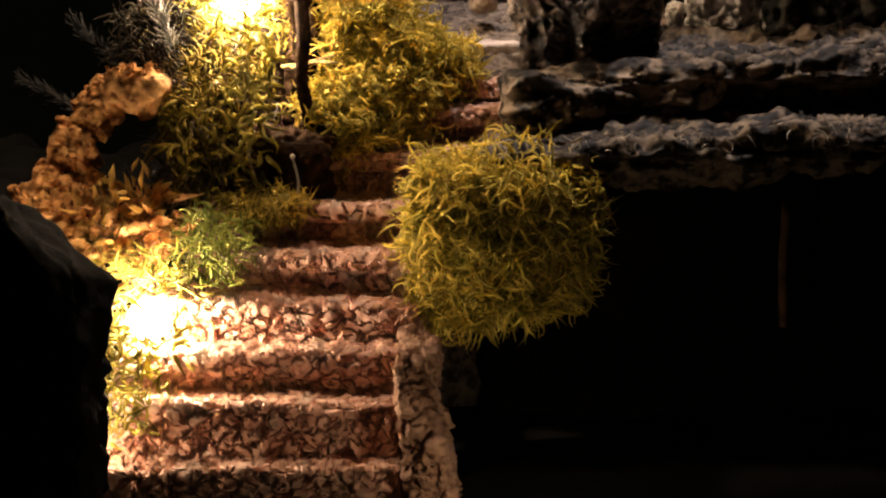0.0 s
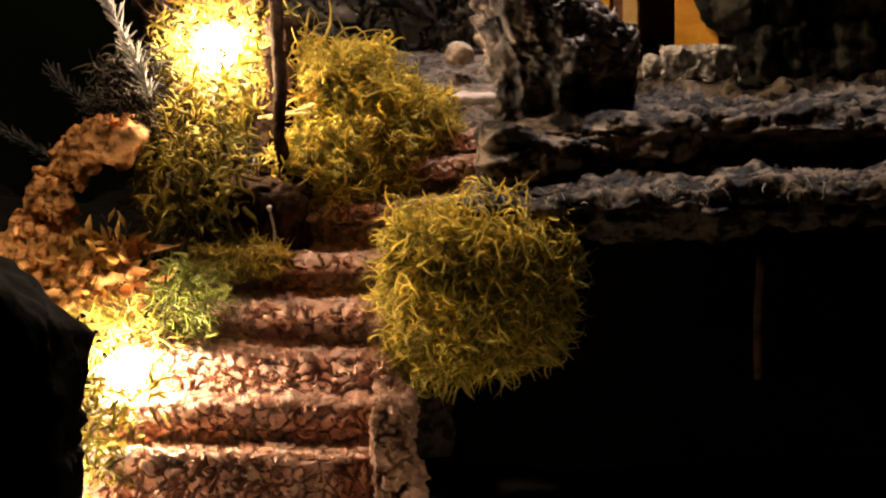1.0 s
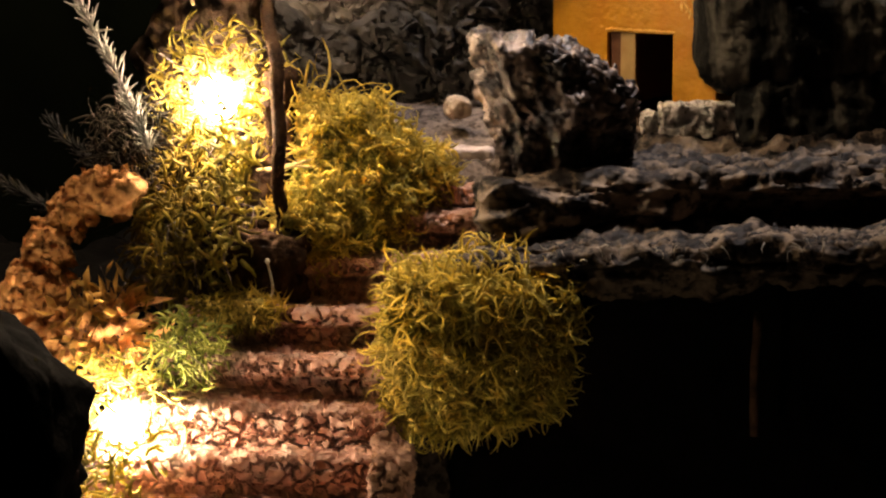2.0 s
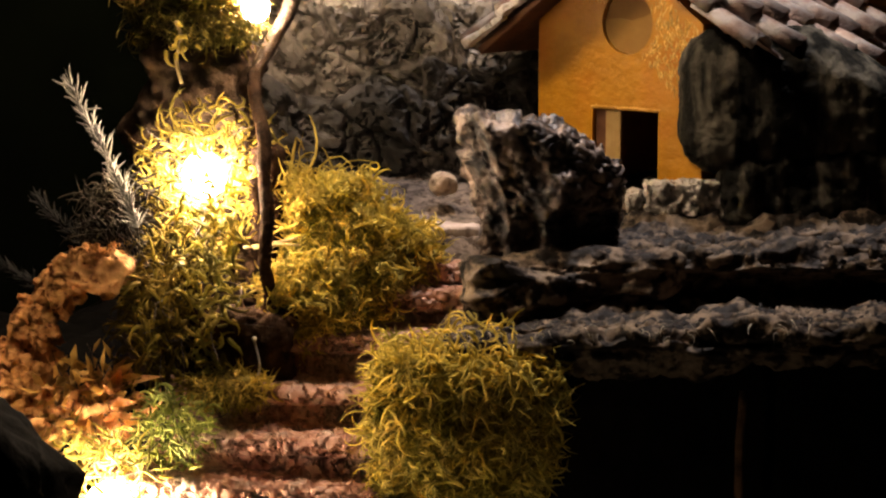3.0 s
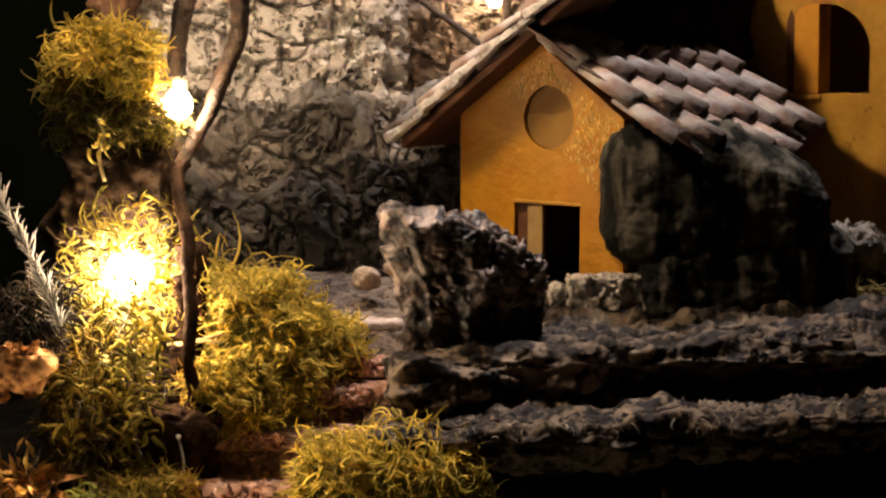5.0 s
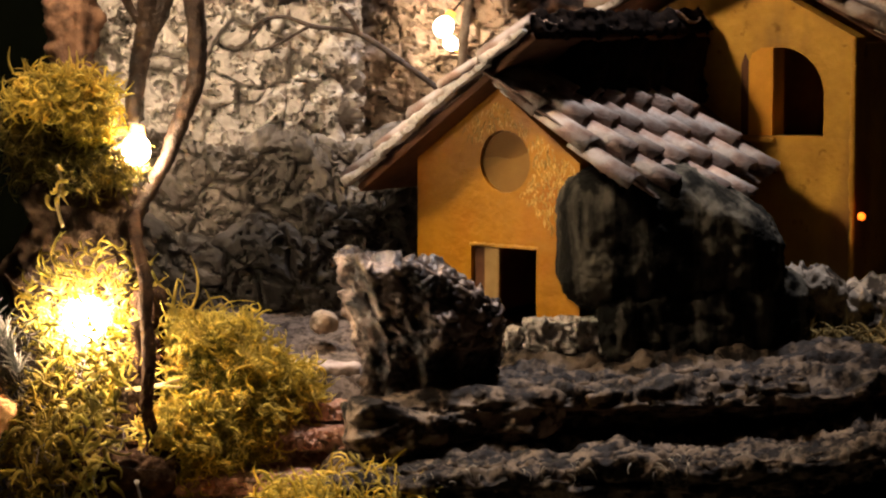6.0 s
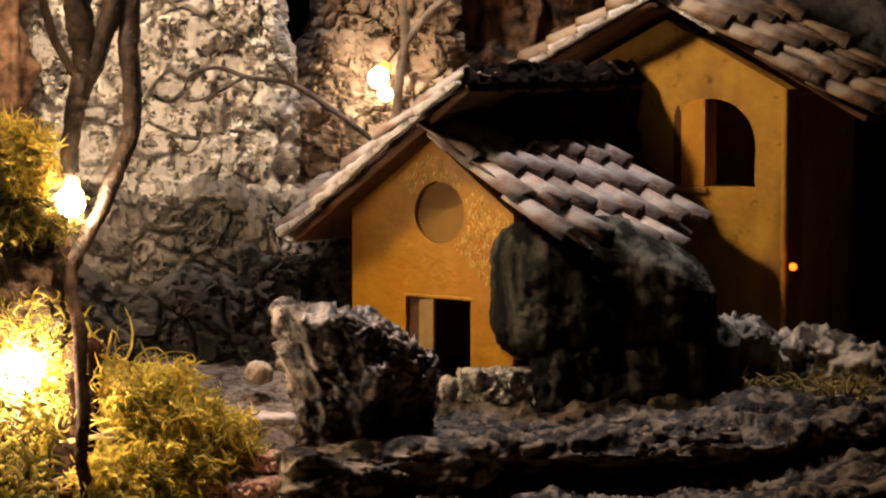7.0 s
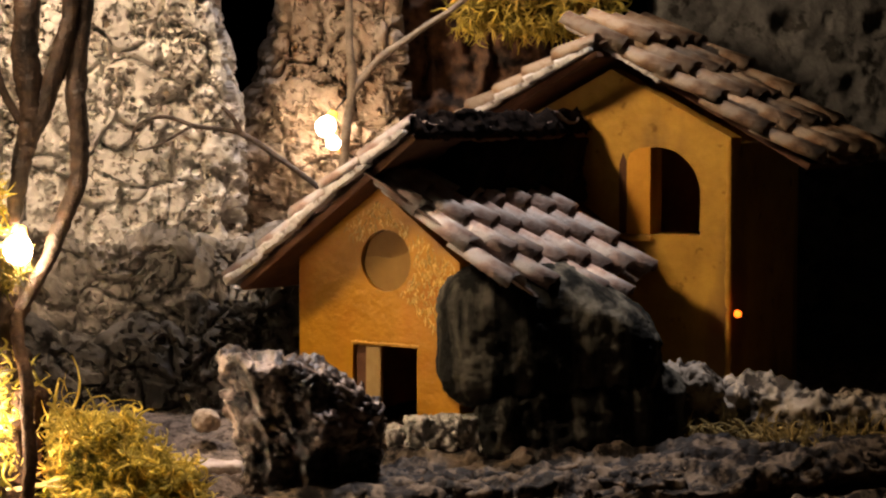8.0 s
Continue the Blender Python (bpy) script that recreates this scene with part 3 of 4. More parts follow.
def pointed(p):
    """A wedge of stone: its crest turned to the viewer, one flank to each side, the tip leaning out."""
    s = max(0.0, min(1.0, (p.x + 0.043) / 0.086))
    crest = 1.13 - 0.34 * s if s < 0.6 else 0.926 - 1.05 * (s - 0.6)
    z = p.z * (crest if p.z > 0 else 1.0 - 0.45 * s)
    lift = max(0.0, min(1.0, (p.z + 0.047) / 0.094))
    edge = 0.12 + 0.10 * (1 - lift)
    deep = 0.25 + 0.75 * s / edge if s < edge else 1.0 - 0.25 * (s - edge) if s < 0.5 else 0.92 - 1.3 * (s - 0.5)
    rib = math.exp(-((s - 0.05) / 0.06) ** 2) + math.exp(-((s - 0.50 + 0.1 * lift) / 0.07) ** 2)
    hollow = max(0.0, min(1.0, (0.66 - 0.25 * s - lift) / 0.12)) * (0.011 - 0.010 * min(1.0, rib)) if p.y < 0 else 0.0
    return Vector((p.x - 0.010 * lift ** 3 * (1 - s) ** 1.3 + 0.006 * (1 - s) * math.sin(3.1 * lift), p.y * (deep if p.y < 0 else 0.6) - 0.004 * lift + hollow, z + 0.006))


rock = part("pointed_rock", rough_box((0.086, 0.060, 0.094), 0.0012, 0.3, [(0.004, 30, "n"), (0.004, 36, "k"), (0.004, 45, "r"), (0.003, 85, "m"), (0.002, 110, "k"), (0.0008, 220, "n")], 43, pointed), ROCK)
rock.matrix_world = pose(0.026, 1.462, 1.112, 0, 0, 4)
tagged(rock, "pointed brown stone with pale streaks on the bark slab", "rock")

def boulder_top(p):
    """The far shoulder of the boulder falls away."""
    return Vector((p.x, p.y, p.z - 0.50 * max(0.0, p.x - 0.008) * max(0.0, min(1.0, (p.z + 0.02) / 0.05))))


hedge = thing("mossy_boulder", "dark rounded boulder with pale streaks before the house", "boulder", pose(0.182, 1.535, 1.10))
part("top", rough_box((0.140, 0.085, 0.088), 0.0022, 0.62, [(0.0030, 25, "n"), (0.0014, 75, "f"), (0.0010, 170, "r"), (0.0006, 320, "f")], 51, boulder_top), HEDGE, hedge, m=pose(-0.004, 0, 0.0715))
part("foot", rough_box((0.112, 0.066, 0.055), 0.0022, 0.6, [(0.004, 40, "f"), (0.002, 130, "r")], 52), HEDGE, hedge, m=pose(0.006, -0.008, 0.02))
part("side_lump", rough_box((0.050, 0.050, 0.060), 0.0022, 0.8, [(0.003, 40, "f"), (0.0012, 150, "r")], 53), HEDGE, hedge, m=pose(0.056, -0.006, 0.022))

for i, (x, y, z, sx, sz, seed) in enumerate([(0.082, 1.512, 1.110, 0.011, 0.014, 1), (0.1035, 1.508, 1.113, 0.034, 0.021, 2), (0.127, 1.511, 1.112, 0.018, 0.023, 3)]):
    st = part("pale_stone", rough_box((sx, 0.016, sz), 0.0010, 0.3, [(0.002, 70, "f"), (0.002, 120, "m"), (0.0018, 150, "e"), (0.0008, 300, "f")], 60 + seed), PALE)
    st.matrix_world = pose(x, y, z, 0, 0, -10 + 9 * i)
    tagged(st, "pale whitish stone block by the house door", "stone", "stones by the door")
for x, y, z, sx, sy, sz, seed in [(0.270, 1.565, 1.120, 0.045, 0.05, 0.05, 1), (0.315, 1.575, 1.112, 0.06, 0.05, 0.042, 2), (0.365, 1.57, 1.108, 0.06, 0.05, 0.036, 3), (0.42, 1.57, 1.105, 0.06, 0.05, 0.036, 4)]:
    st = part("grey_stone", rough_box((sx, sy, sz), 0.0016, 0.5, [(0.008, 40, "f"), (0.004, 70, "r"), (0.003, 60, "c"), (0.001, 260, "f")], 70 + seed), FAR_PALE)
    st.matrix_world = pose(x, y, z)
    tagged(st, "rough grey stone beside the tall house", "stone", "stones beside the house")
st = part("round_stone", rough_box((0.016, 0.015, 0.015), 0.0012, 0.95, [(0.002, 110, "f"), (0.0008, 300, "f")], 77), PILLAR)
st.matrix_world = pose(-0.035, 1.535, 1.118)
tagged(st, "small round pale stone at the foot of the cliff", "stone")
pt = part("path_slab", rough_box((0.045, 0.035, 0.008), 0.002, 0.4, [(0.001, 120, "f"), (0.0006, 320, "f")], 78), SLAB)
pt.matrix_world = pose(-0.035, 1.514, 1.0925)
tagged(pt, "flat pale stone at the head of the steps", "stone slab")


# ---- houses ----
def wall_with_holes(outline, holes, thick):
    """A wall in the x-z plane with holes cut through, from y = 0 to y = thick."""
    bm = bmesh.new()
    edges = []
    for loop in [outline] + holes:
        vs = [bm.verts.new((x, 0, z)) for x, z in loop]
        edges += [bm.edges.new((a, b)) for a, b in zip(vs, vs[1:] + vs[:1])]
    bmesh.ops.triangle_fill(bm, use_beauty=True, use_dissolve=False, edges=edges)
    out = bmesh.ops.extrude_face_region(bm, geom=bm.faces[:])
    for v in out["geom"]:
        if isinstance(v, bmesh.types.BMVert):
            v.co.y += thick
    bmesh.ops.recalc_face_normals(bm, faces=bm.faces[:])
    return bm


def arc(cx, cz, r, a0, a1, n, rz=None):
    return [(cx + r * math.cos(radians(a0 + (a1 - a0) * k / n)), cz + (rz or r) * math.sin(radians(a0 + (a1 - a0) * k / n))) for k in range(n + 1)]


def roof_tile(length, radius, thick, seed):
    """A barrel tile that tapers; its length runs along -x downhill, open side down."""
    bm = bmesh.new()
    ends = []
    rng = random.Random(seed)
    worn = [rng.uniform(-0.0016, 0.0008) for _ in range(9)]
    for x, r in ((0, radius * 0.82), (length, radius)):
        for rr in (r, r - thick):
            ends.append([bm.verts.new((x + (worn[k] if x else 0), rr * math.cos(math.pi * k / 8), rr * math.sin(math.pi * k / 8) * 0.9)) for k in range(9)])
    o0, i0, o1, i1 = ends
    for k in range(8):
        bm.faces.new((o0[k], o0[k + 1], o1[k + 1], o1[k]))
        bm.faces.new((i0[k + 1], i0[k], i1[k], i1[k + 1]))
        bm.faces.new((o1[k], o1[k + 1], i1[k + 1], i1[k]))
        bm.faces.new((o0[k + 1], o0[k], i0[k], i0[k + 1]))
    for k in (0, 8):
        bm.faces.new((o0[k], o1[k], i1[k], i0[k]) if k == 0 else (o1[k], o0[k], i0[k], i1[k]))
    bmesh.ops.recalc_face_normals(bm, faces=bm.faces[:])
    return bm


def slope(house, name, top, angle, side, length, y0, y1, columns, rows, radius, seed, verge=False, mat=None, sunk=0.0, rim=None, ridge=False):
    """One roof slope: a board and its barrel tiles. top: (x, z) of its upper edge; side: 1 falls to +x, -1 to -x."""
    rng = random.Random(seed)
    mat = mat or TILE
    set_back = radius * 0.9 if sunk else 0.0
    holder = part(name, box(0, length, y0 + set_back, y1, -0.005, 0, 0.0008), UNDER, house, "reddish brown roof board", False,
                  pose(top[0], 0, top[1], 0, angle if side > 0 else 180 - angle, 0) if side > 0 else
                  Matrix.Translation((top[0], 0, top[1])) @ Matrix.Scale(-1, 4, (1, 0, 0)) @ pose(0, 0, 0, 0, angle, 0))
    step = length / rows
    kinds = [mesh_of(roof_tile(step * 1.3, radius, 0.0016, seed * 5 + k), "tile", mat, True) for k in range(4)]
    gap = (y1 - y0 - radius * 0.9) / max(1, columns - 1)
    for c in range(columns):
        y = y0 + radius * 0.25 + (y1 - y0 - radius * 0.9) * c / max(1, columns - 1)
        shift = rng.uniform(-0.004, 0.004)
        for r in range(rows):
            if c < columns - 1:
                part("channel_tile", kinds[rng.randrange(4)], mat, holder,
                     m=pose(r * step - 0.004 + shift, y + gap / 2, radius * 0.46, 180 + rng.uniform(-4, 4), -2.5, rng.uniform(-2, 2)) @ Matrix.Diagonal((1, 1.1, 0.5, 1)))
            part("tile", kinds[rng.randrange(4)], mat, holder,
                 m=pose(r * step - 0.002 + shift + rng.uniform(-0.0012, 0.0012), y + rng.uniform(-0.0008, 0.0008), 0.0030 + rng.uniform(0, 0.0012) - (sunk if c == 0 else 0),
                        rng.uniform(-9, 9), -5.5 + rng.uniform(-2.5, 2.5), rng.uniform(-4, 4)))
    if verge:
        for r in range(rows):
            part("verge_tile", rough_box((length / rows * 1.10, 0.006, 0.0050), 0.0009, 0.25, [(0.0010, 90, "f"), (0.0005, 300, "f")], seed * 10 + r,
                                          lambda p: Vector((p.x, p.y, p.z * (0.85 + 0.55 * p.x * rows / length)))), MORTAR, holder,
                 m=pose((r + 0.5) * length / rows, y0 - 0.0080, 0.0018 + rng.uniform(0, 0.001), 0, -4.5 * rng.uniform(0.5, 1.3), 0))
    if rim:
        part("mortar_edge", rough_box((rim[1] - rim[0], 0.003, 0.0026), 0.0009, 0.3, [(0.0009, 150, "f"), (0.0005, 380, "f")], seed), MORTAR, holder, "pale mortar edge",
             m=pose((rim[0] + rim[1]) / 2, y0 - 0.0075 + radius * 0.25, -0.001))
    if ridge:
        # Strip over the tile ends, near-black for the unlit ridge edge.
        part("ridge_shade_strip", rough_box((0.006, y1 - y0 - 0.006, 0.016), 0.0016, 0.3, [(0.003, 90, "f"), (0.002, 200, "f")], seed + 3), RIDGE_SHADE, holder, "near-black ragged strip for the shaded ridge edge",
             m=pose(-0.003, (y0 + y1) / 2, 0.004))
    return holder


def low_house():
    h = thing("low_house", "small ochre plaster house with barrel-tiled gable roof and round window", "house", pose(0.0725, 1.556, 1.105, 0, 0, -40))
    w, eave, apex, deep = 0.0635, 0.112, 0.157, 0.18
    door = [(-0.020, -0.01), (0.031, -0.01), (0.031, 0.057), (-0.020, 0.057)]
    rim = arc(0.0065, 0.111, 0.0195, 0, 360, 28)[:-1]
    outline = [(-w, -0.012), (-0.020, -0.012), (-0.020, 0.057), (0.031, 0.057), (0.031, -0.012), (w, -0.012), (w, eave), (0, apex), (-w, eave)]
    part("front_wall", wall_with_holes(outline, [rim], 0.016), OCHRE, h, "ochre plaster gable wall", False)
    part("side_wall", box(-w, -w + 0.012, 0.016, deep, -0.012, eave - 0.004), OCHRE, h, smooth=False)
    part("side_wall", box(w - 0.012, w, 0.016, deep, -0.012, eave - 0.004), OCHRE, h, smooth=False)
    part("back_wall", wall_with_holes([(-w, -0.012), (w, -0.012), (w, eave), (0, apex), (-w, eave)], [], 0.008), OCHRE, h, smooth=False).matrix_local = pose(0, deep, 0)
    part("floor_board", box(-w + 0.012, w - 0.012, 0.016, deep, -0.012, -0.004), BROWN, h, smooth=False)
    part("door_leaf", box(-0.0104, 0.0012, 0.001, 0.004, -0.01, 0.0565, 0.0006), DOOR, h, "pale half-open door leaf", False)
    part("door_jamb", box(-0.0198, -0.0106, 0.003, 0.008, -0.01, 0.0568, 0.0006), BROWN, h, "dark brown door post", False)
    win = part("round_window", wall_with_holes(arc(0.0065, 0.111, 0.0193, 0, 360, 28)[:-1], [], 0.003), PANEL, h, "closed round window of two ochre boards", False)
    win.matrix_local = pose(0, 0.0055, 0)
    part("upper_board", wall_with_holes([(0.0250, 0.1185)] + arc(0.0065, 0.111, 0.0192, 22, 176, 18) + [(-0.002, 0.1135), (0.008, 0.1125), (0.018, 0.115)], [], 0.002), PANEL_DARK, win, "darker upper board", False).matrix_local = pose(0, -0.0022, 0)
    part("lower_board", wall_with_holes([(-0.0126, 0.1125)] + arc(0.0065, 0.111, 0.0192, 175, 360, 20) + [(0.0250, 0.1185), (0.018, 0.115), (0.008, 0.1125), (-0.002, 0.1135)], [], 0.003), PANEL, win, smooth=False).matrix_local = pose(0, -0.0032, 0)
    part("lintel", rough_box((0.053, 0.003, 0.0022), 0.0009, 0.4, [(0.0006, 200, "f")], 5), LIP, h, "worn paler paint over the door", m=pose(0.0055, 0.0008, 0.0582))
    # Paint drips; the highlights on them are put in as paler colour.
    r = np.random.default_rng(12)
    x, z = r.uniform(-0.030, 0.060, 1300), r.uniform(0.066, 0.150, 1300)
    ok = (z < 0.150 - 0.66 * abs(x)) & (z + 0.9 * x > 0.108) & (np.hypot(x - 0.0065, z - 0.111) > 0.022)
    x, z = x[ok], z[ok]
    root = np.stack([x, np.full(len(x), 0.0), z], 1)
    way = np.stack([r.normal(0, 0.5, len(x)), r.normal(0, 0.02, len(x)), -np.ones(len(x))], 1)
    part("drip_mass", strands("drip_mass", root, way, 0.0048, 0.0018, DRIP_GLINT, 0.3, 0.4, 0.16, 4, 12), DRIP_GLINT, h, "glossy drips of ochre paint, paler to stand for highlights")["kind"] = "stuff"
    k = math.degrees(math.atan2(apex - eave, w))
    slope(h, "left_roof", (0.042, apex + 0.0345), k, -1, 0.171, -0.020, deep - 0.005, 7, 5, 0.0100, 1, True, ridge=True)
    right = slope(h, "right_roof", (-0.002, apex + 0.0125), k, 1, 0.118, -0.008, deep + 0.012, 1, 3, 0.0108, 2, sunk=0.0045, rim=(0.0, 0.030))
    rng = random.Random(6)
    kinds = [mesh_of(roof_tile(0.043, 0.0104, 0.0016, 40 + q), "tile", TILE, True) for q in range(4)]
    for c in range(7):  # the tiles lie askew on the board
        for r in range(-1, 4 if c < 4 else 3):
            x, y = 0.0735 + 0.005 * c + 0.0325 * (r - 1) - 0.042 + rng.uniform(-0.002, 0.002), 0.010 + 0.0212 * c + 0.008 * (r - 1) - 0.010
            if x < -0.004:
                continue
            part("tile", kinds[rng.randrange(4)], TILE, right, m=pose(x, y, 0.0032 + rng.uniform(0, 0.0012), rng.uniform(-7, 7), -5.0 + rng.uniform(-2, 2), 13.8 + rng.uniform(-3, 3)))
            part("channel_tile", kinds[rng.randrange(4)], TILE, right,
                 m=pose(x - 0.001, y - 0.0106, 0.0052, 180 + rng.uniform(-4, 4), -2.5, 13.8) @ Matrix.Diagonal((1, 1.1, 0.5, 1)))
    # Added wedge: deep shade under the roof edge, made as a near-black lump.
    part("ridge_shade_fill", rough_box((0.044, deep - 0.030, 0.050), 0.0022, 0.3, [(0.003, 50, "f"), (0.002, 140, "r")], 17,
                                 lambda p: Vector((p.x, p.y, p.z * max(0.12, (p.x + 0.022) / 0.044)))), RIDGE_SHADE, h, "near-black filling added for the deep shade at the ridge", m=pose(0.0225, deep / 2 + 0.012, apex + 0.008))
    return h


def tall_house():
    h = thing("tall_house", "tall ochre plaster house with arched window and barrel-tiled roof", "house", pose(0.2335, 1.657, 1.105, 0, 0, -33))
    w, eave, apex, deep = 0.087, 0.187, 0.232, 0.115
    arch = [(0.0655, 0.122), (0.0655, 0.148)] + arc(0.0345, 0.149, 0.031, 0, 99, 12) + [(0.0296, 0.122)]
    outline = [(-w, -0.012), (w, -0.012), (w, eave), (0, apex), (-w, eave)]
    part("front_wall", wall_with_holes(outline, [arch], 0.018), OCHRE_DULL, h, "dull ochre plaster gable wall", False)
    part("side_wall", box(-w, -w + 0.012, 0.018, deep, -0.012, eave - 0.004), OCHRE_DULL, h, smooth=False)
    part("side_wall", box(w - 0.012, w, 0.018, deep, -0.012, eave - 0.004), OCHRE_DULL, h, smooth=False)
    part("back_wall", wall_with_holes(outline, [], 0.008), OCHRE_DULL, h, smooth=False).matrix_local = pose(0, deep, 0)
    part("window_leaf", wall_with_holes([(0.0127, 0.1222), (0.0298, 0.1222), (0.0298, 0.1802), (0.0215, 0.1796), (0.0150, 0.176), (0.0127, 0.170)], [], 0.003), LEAF_BOARD, h, "ochre half-open window leaf", False).matrix_local = pose(0, -0.0012, 0)
    part("window_jamb", wall_with_holes([(0.0072, 0.1222), (0.0123, 0.1222), (0.0123, 0.170), (0.0098, 0.176), (0.0070, 0.168)], [], 0.004), BROWN, h, "dark brown window post", False).matrix_local = pose(0, -0.0010, 0)
    part("sill", rough_box((0.024, 0.005, 0.004), 0.001, 0.4, [(0.0006, 200, "f")], 6), OCHRE_DULL, h, m=pose(0.020, -0.001, 0.1195))
    part("corner_edge", rough_box((0.004, 0.004, 0.188), 0.0016, 0.5, [(0.0008, 120, "f")], 8), LIP, h, "worn paler corner", m=pose(w - 0.0012, 0.0012, 0.092))
    part("inner_floor", box(-w + 0.012, w - 0.012, 0.018, deep, 0.11, 0.118), BROWN, h, smooth=False)
    k = math.degrees(math.atan2(apex - eave, w))
    slope(h, "left_roof", (0.002, apex + 0.012), k, -1, 0.125, -0.028, deep + 0.01, 6, 5, 0.0105, 3, True, TILE_BROWN)
    slope(h, "right_roof", (-0.026, apex + 0.030), k + 1, 1, 0.192, -0.010, deep + 0.002, 5, 5, 0.0108, 4, mat=TILE_BROWN, sunk=0.0045, rim=(0.0, 0.078))
    return h


low_house()
tall_house()

# ---- cliffs and far rocks ----
CRAGS = [(0.005, 10, "f"), (0.007, 24, "m"), (0.007, 46, "e"), (0.004, 95, "e"), (0.004, 120, "p"), (0.0007, 300, "f")]
SOFT = [(0.007, 11, "f"), (0.006, 26, "m"), (0.006, 34, "e"), (0.003, 80, "e"), (0.0008, 170, "f")]
BARKS = [(0.008, 18, "f"), (0.010, 55, "R"), (0.007, 80, "C"), (0.004, 130, "R"), (0.0014, 240, "f")]
FLAT = [(0.006, 14, "f"), (0.014, 24, "p"), (0.004, 110, "p"), (0.0014, 220, "f")]


def foot_out(p):
    """Brings the foot of the cliff forwards and narrows its head."""
    low = max(0.0, min(1.0, (-0.02 - p.z) / 0.14))
    high = max(0.0, p.z - 0.02)
    return Vector((p.x - 0.28 * high * max(0.0, p.x / 0.11), p.y - 0.01 * low, p.z))



def foot_left(p):
    """Widens the lower part of the pillar to its left and draws in its head."""
    left = max(0.0, -p.x / 0.05)
    return Vector((p.x - 0.03 * max(0.0, min(1.0, (0.06 - p.z) / 0.1)) * left + 0.16 * max(0.0, p.z - 0.03) * left, p.y, p.z))


def ragged_top(p):
    """An uneven crest."""
    return Vector((p.x, p.y, p.z + 0.030 * max(0.0, p.z / 0.085) * noise.noise(Vector((p.x * 22, 3.3, 0)))))


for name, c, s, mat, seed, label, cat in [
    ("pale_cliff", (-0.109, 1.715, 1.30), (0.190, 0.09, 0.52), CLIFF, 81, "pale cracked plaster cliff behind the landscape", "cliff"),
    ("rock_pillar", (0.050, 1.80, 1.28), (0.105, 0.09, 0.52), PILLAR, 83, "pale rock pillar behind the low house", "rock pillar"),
    # These crags bring the lower cliff's shade in as darker rock.
    ("shade_crag", (-0.112, 1.664, 1.085), (0.150, 0.07, 0.17), CRAG_SHADE, 82, "dark grey crag, darkened further for shade at the cliff's foot", "crag"),
    ("shade_crag", (-0.012, 1.662, 1.105), (0.085, 0.07, 0.17), CRAG_SHADE, 88, "dark grey crag, darkened further for shade at the cliff's foot", "crag"),
    ("half_shade_crag", (-0.098, 1.676, 1.140), (0.140, 0.06, 0.17), CRAG_HALF_SHADE, 90, "grey-brown rock toned for the half shade on the pale cliff", "crag"),
    ("half_shade_crag", (-0.012, 1.678, 1.140), (0.075, 0.06, 0.17), CRAG_HALF_SHADE, 92, "grey-brown rock toned for the half shade on the pale cliff", "crag"),
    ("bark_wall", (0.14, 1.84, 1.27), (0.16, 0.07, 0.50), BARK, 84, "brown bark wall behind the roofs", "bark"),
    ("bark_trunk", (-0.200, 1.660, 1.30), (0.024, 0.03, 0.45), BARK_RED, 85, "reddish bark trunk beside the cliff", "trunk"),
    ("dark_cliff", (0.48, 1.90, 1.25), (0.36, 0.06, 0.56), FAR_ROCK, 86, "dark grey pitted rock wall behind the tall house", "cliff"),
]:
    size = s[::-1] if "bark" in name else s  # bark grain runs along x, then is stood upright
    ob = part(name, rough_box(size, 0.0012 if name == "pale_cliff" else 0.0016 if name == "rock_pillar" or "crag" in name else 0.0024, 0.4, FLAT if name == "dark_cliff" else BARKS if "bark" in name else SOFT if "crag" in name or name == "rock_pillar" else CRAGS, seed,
                                {"pale_cliff": foot_out, "rock_pillar": foot_left, "shade_crag": ragged_top, "half_shade_crag": ragged_top}.get(name)), mat)
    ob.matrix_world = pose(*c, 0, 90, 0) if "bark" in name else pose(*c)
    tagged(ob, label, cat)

# ---- moss and plants ----
def mound(label, at, lobes, length, width, mat, droop, seed, square=0.15):
    """One clump of moss in several swellings. lobes: centre, half size, number of strands."""
    t = thing("moss_clump", label, "moss", pose(*at))
    for i, (c, h, n) in enumerate(lobes):
        p, d = shell(c, h, round(1.7 * n), seed + i, square, lump=0.42)
        d = d / np.linalg.norm(d, axis=1)[:, None] * 0.25 + np.random.default_rng(seed + i).normal(size=d.shape) * 0.75
        part("cushion", strands("cushion", p, d, length, width, mat, droop, 3.4, rings=7, seed=seed + i), mat, t)["kind"] = "stuff"
        part("core", rough_box([q * 1.36 for q in h], 0.004, 0.75, [(0.006, 40, "f")], seed + i), MOSS_CORE, t, m=pose(*c))
    return t


mound("clump of yellow-green moss hanging beside the steps", (-0.0165, 1.386, 1.0045),
      [((-0.028, 0.000, 0.014), (0.023, 0.034, 0.026), 1150), ((0.004, -0.004, 0.016), (0.028, 0.034, 0.026), 1300), ((0.031, 0.004, 0.010), (0.016, 0.030, 0.028), 750),
       ((-0.029, -0.002, -0.022), (0.021, 0.032, 0.026), 1000), ((-0.001, 0.000, -0.020), (0.023, 0.034, 0.026), 1150), ((0.023, 0.004, -0.021), (0.018, 0.028, 0.021), 720)],
      0.018, 0.0020, MOSS, 0.40, 51, 0.36)
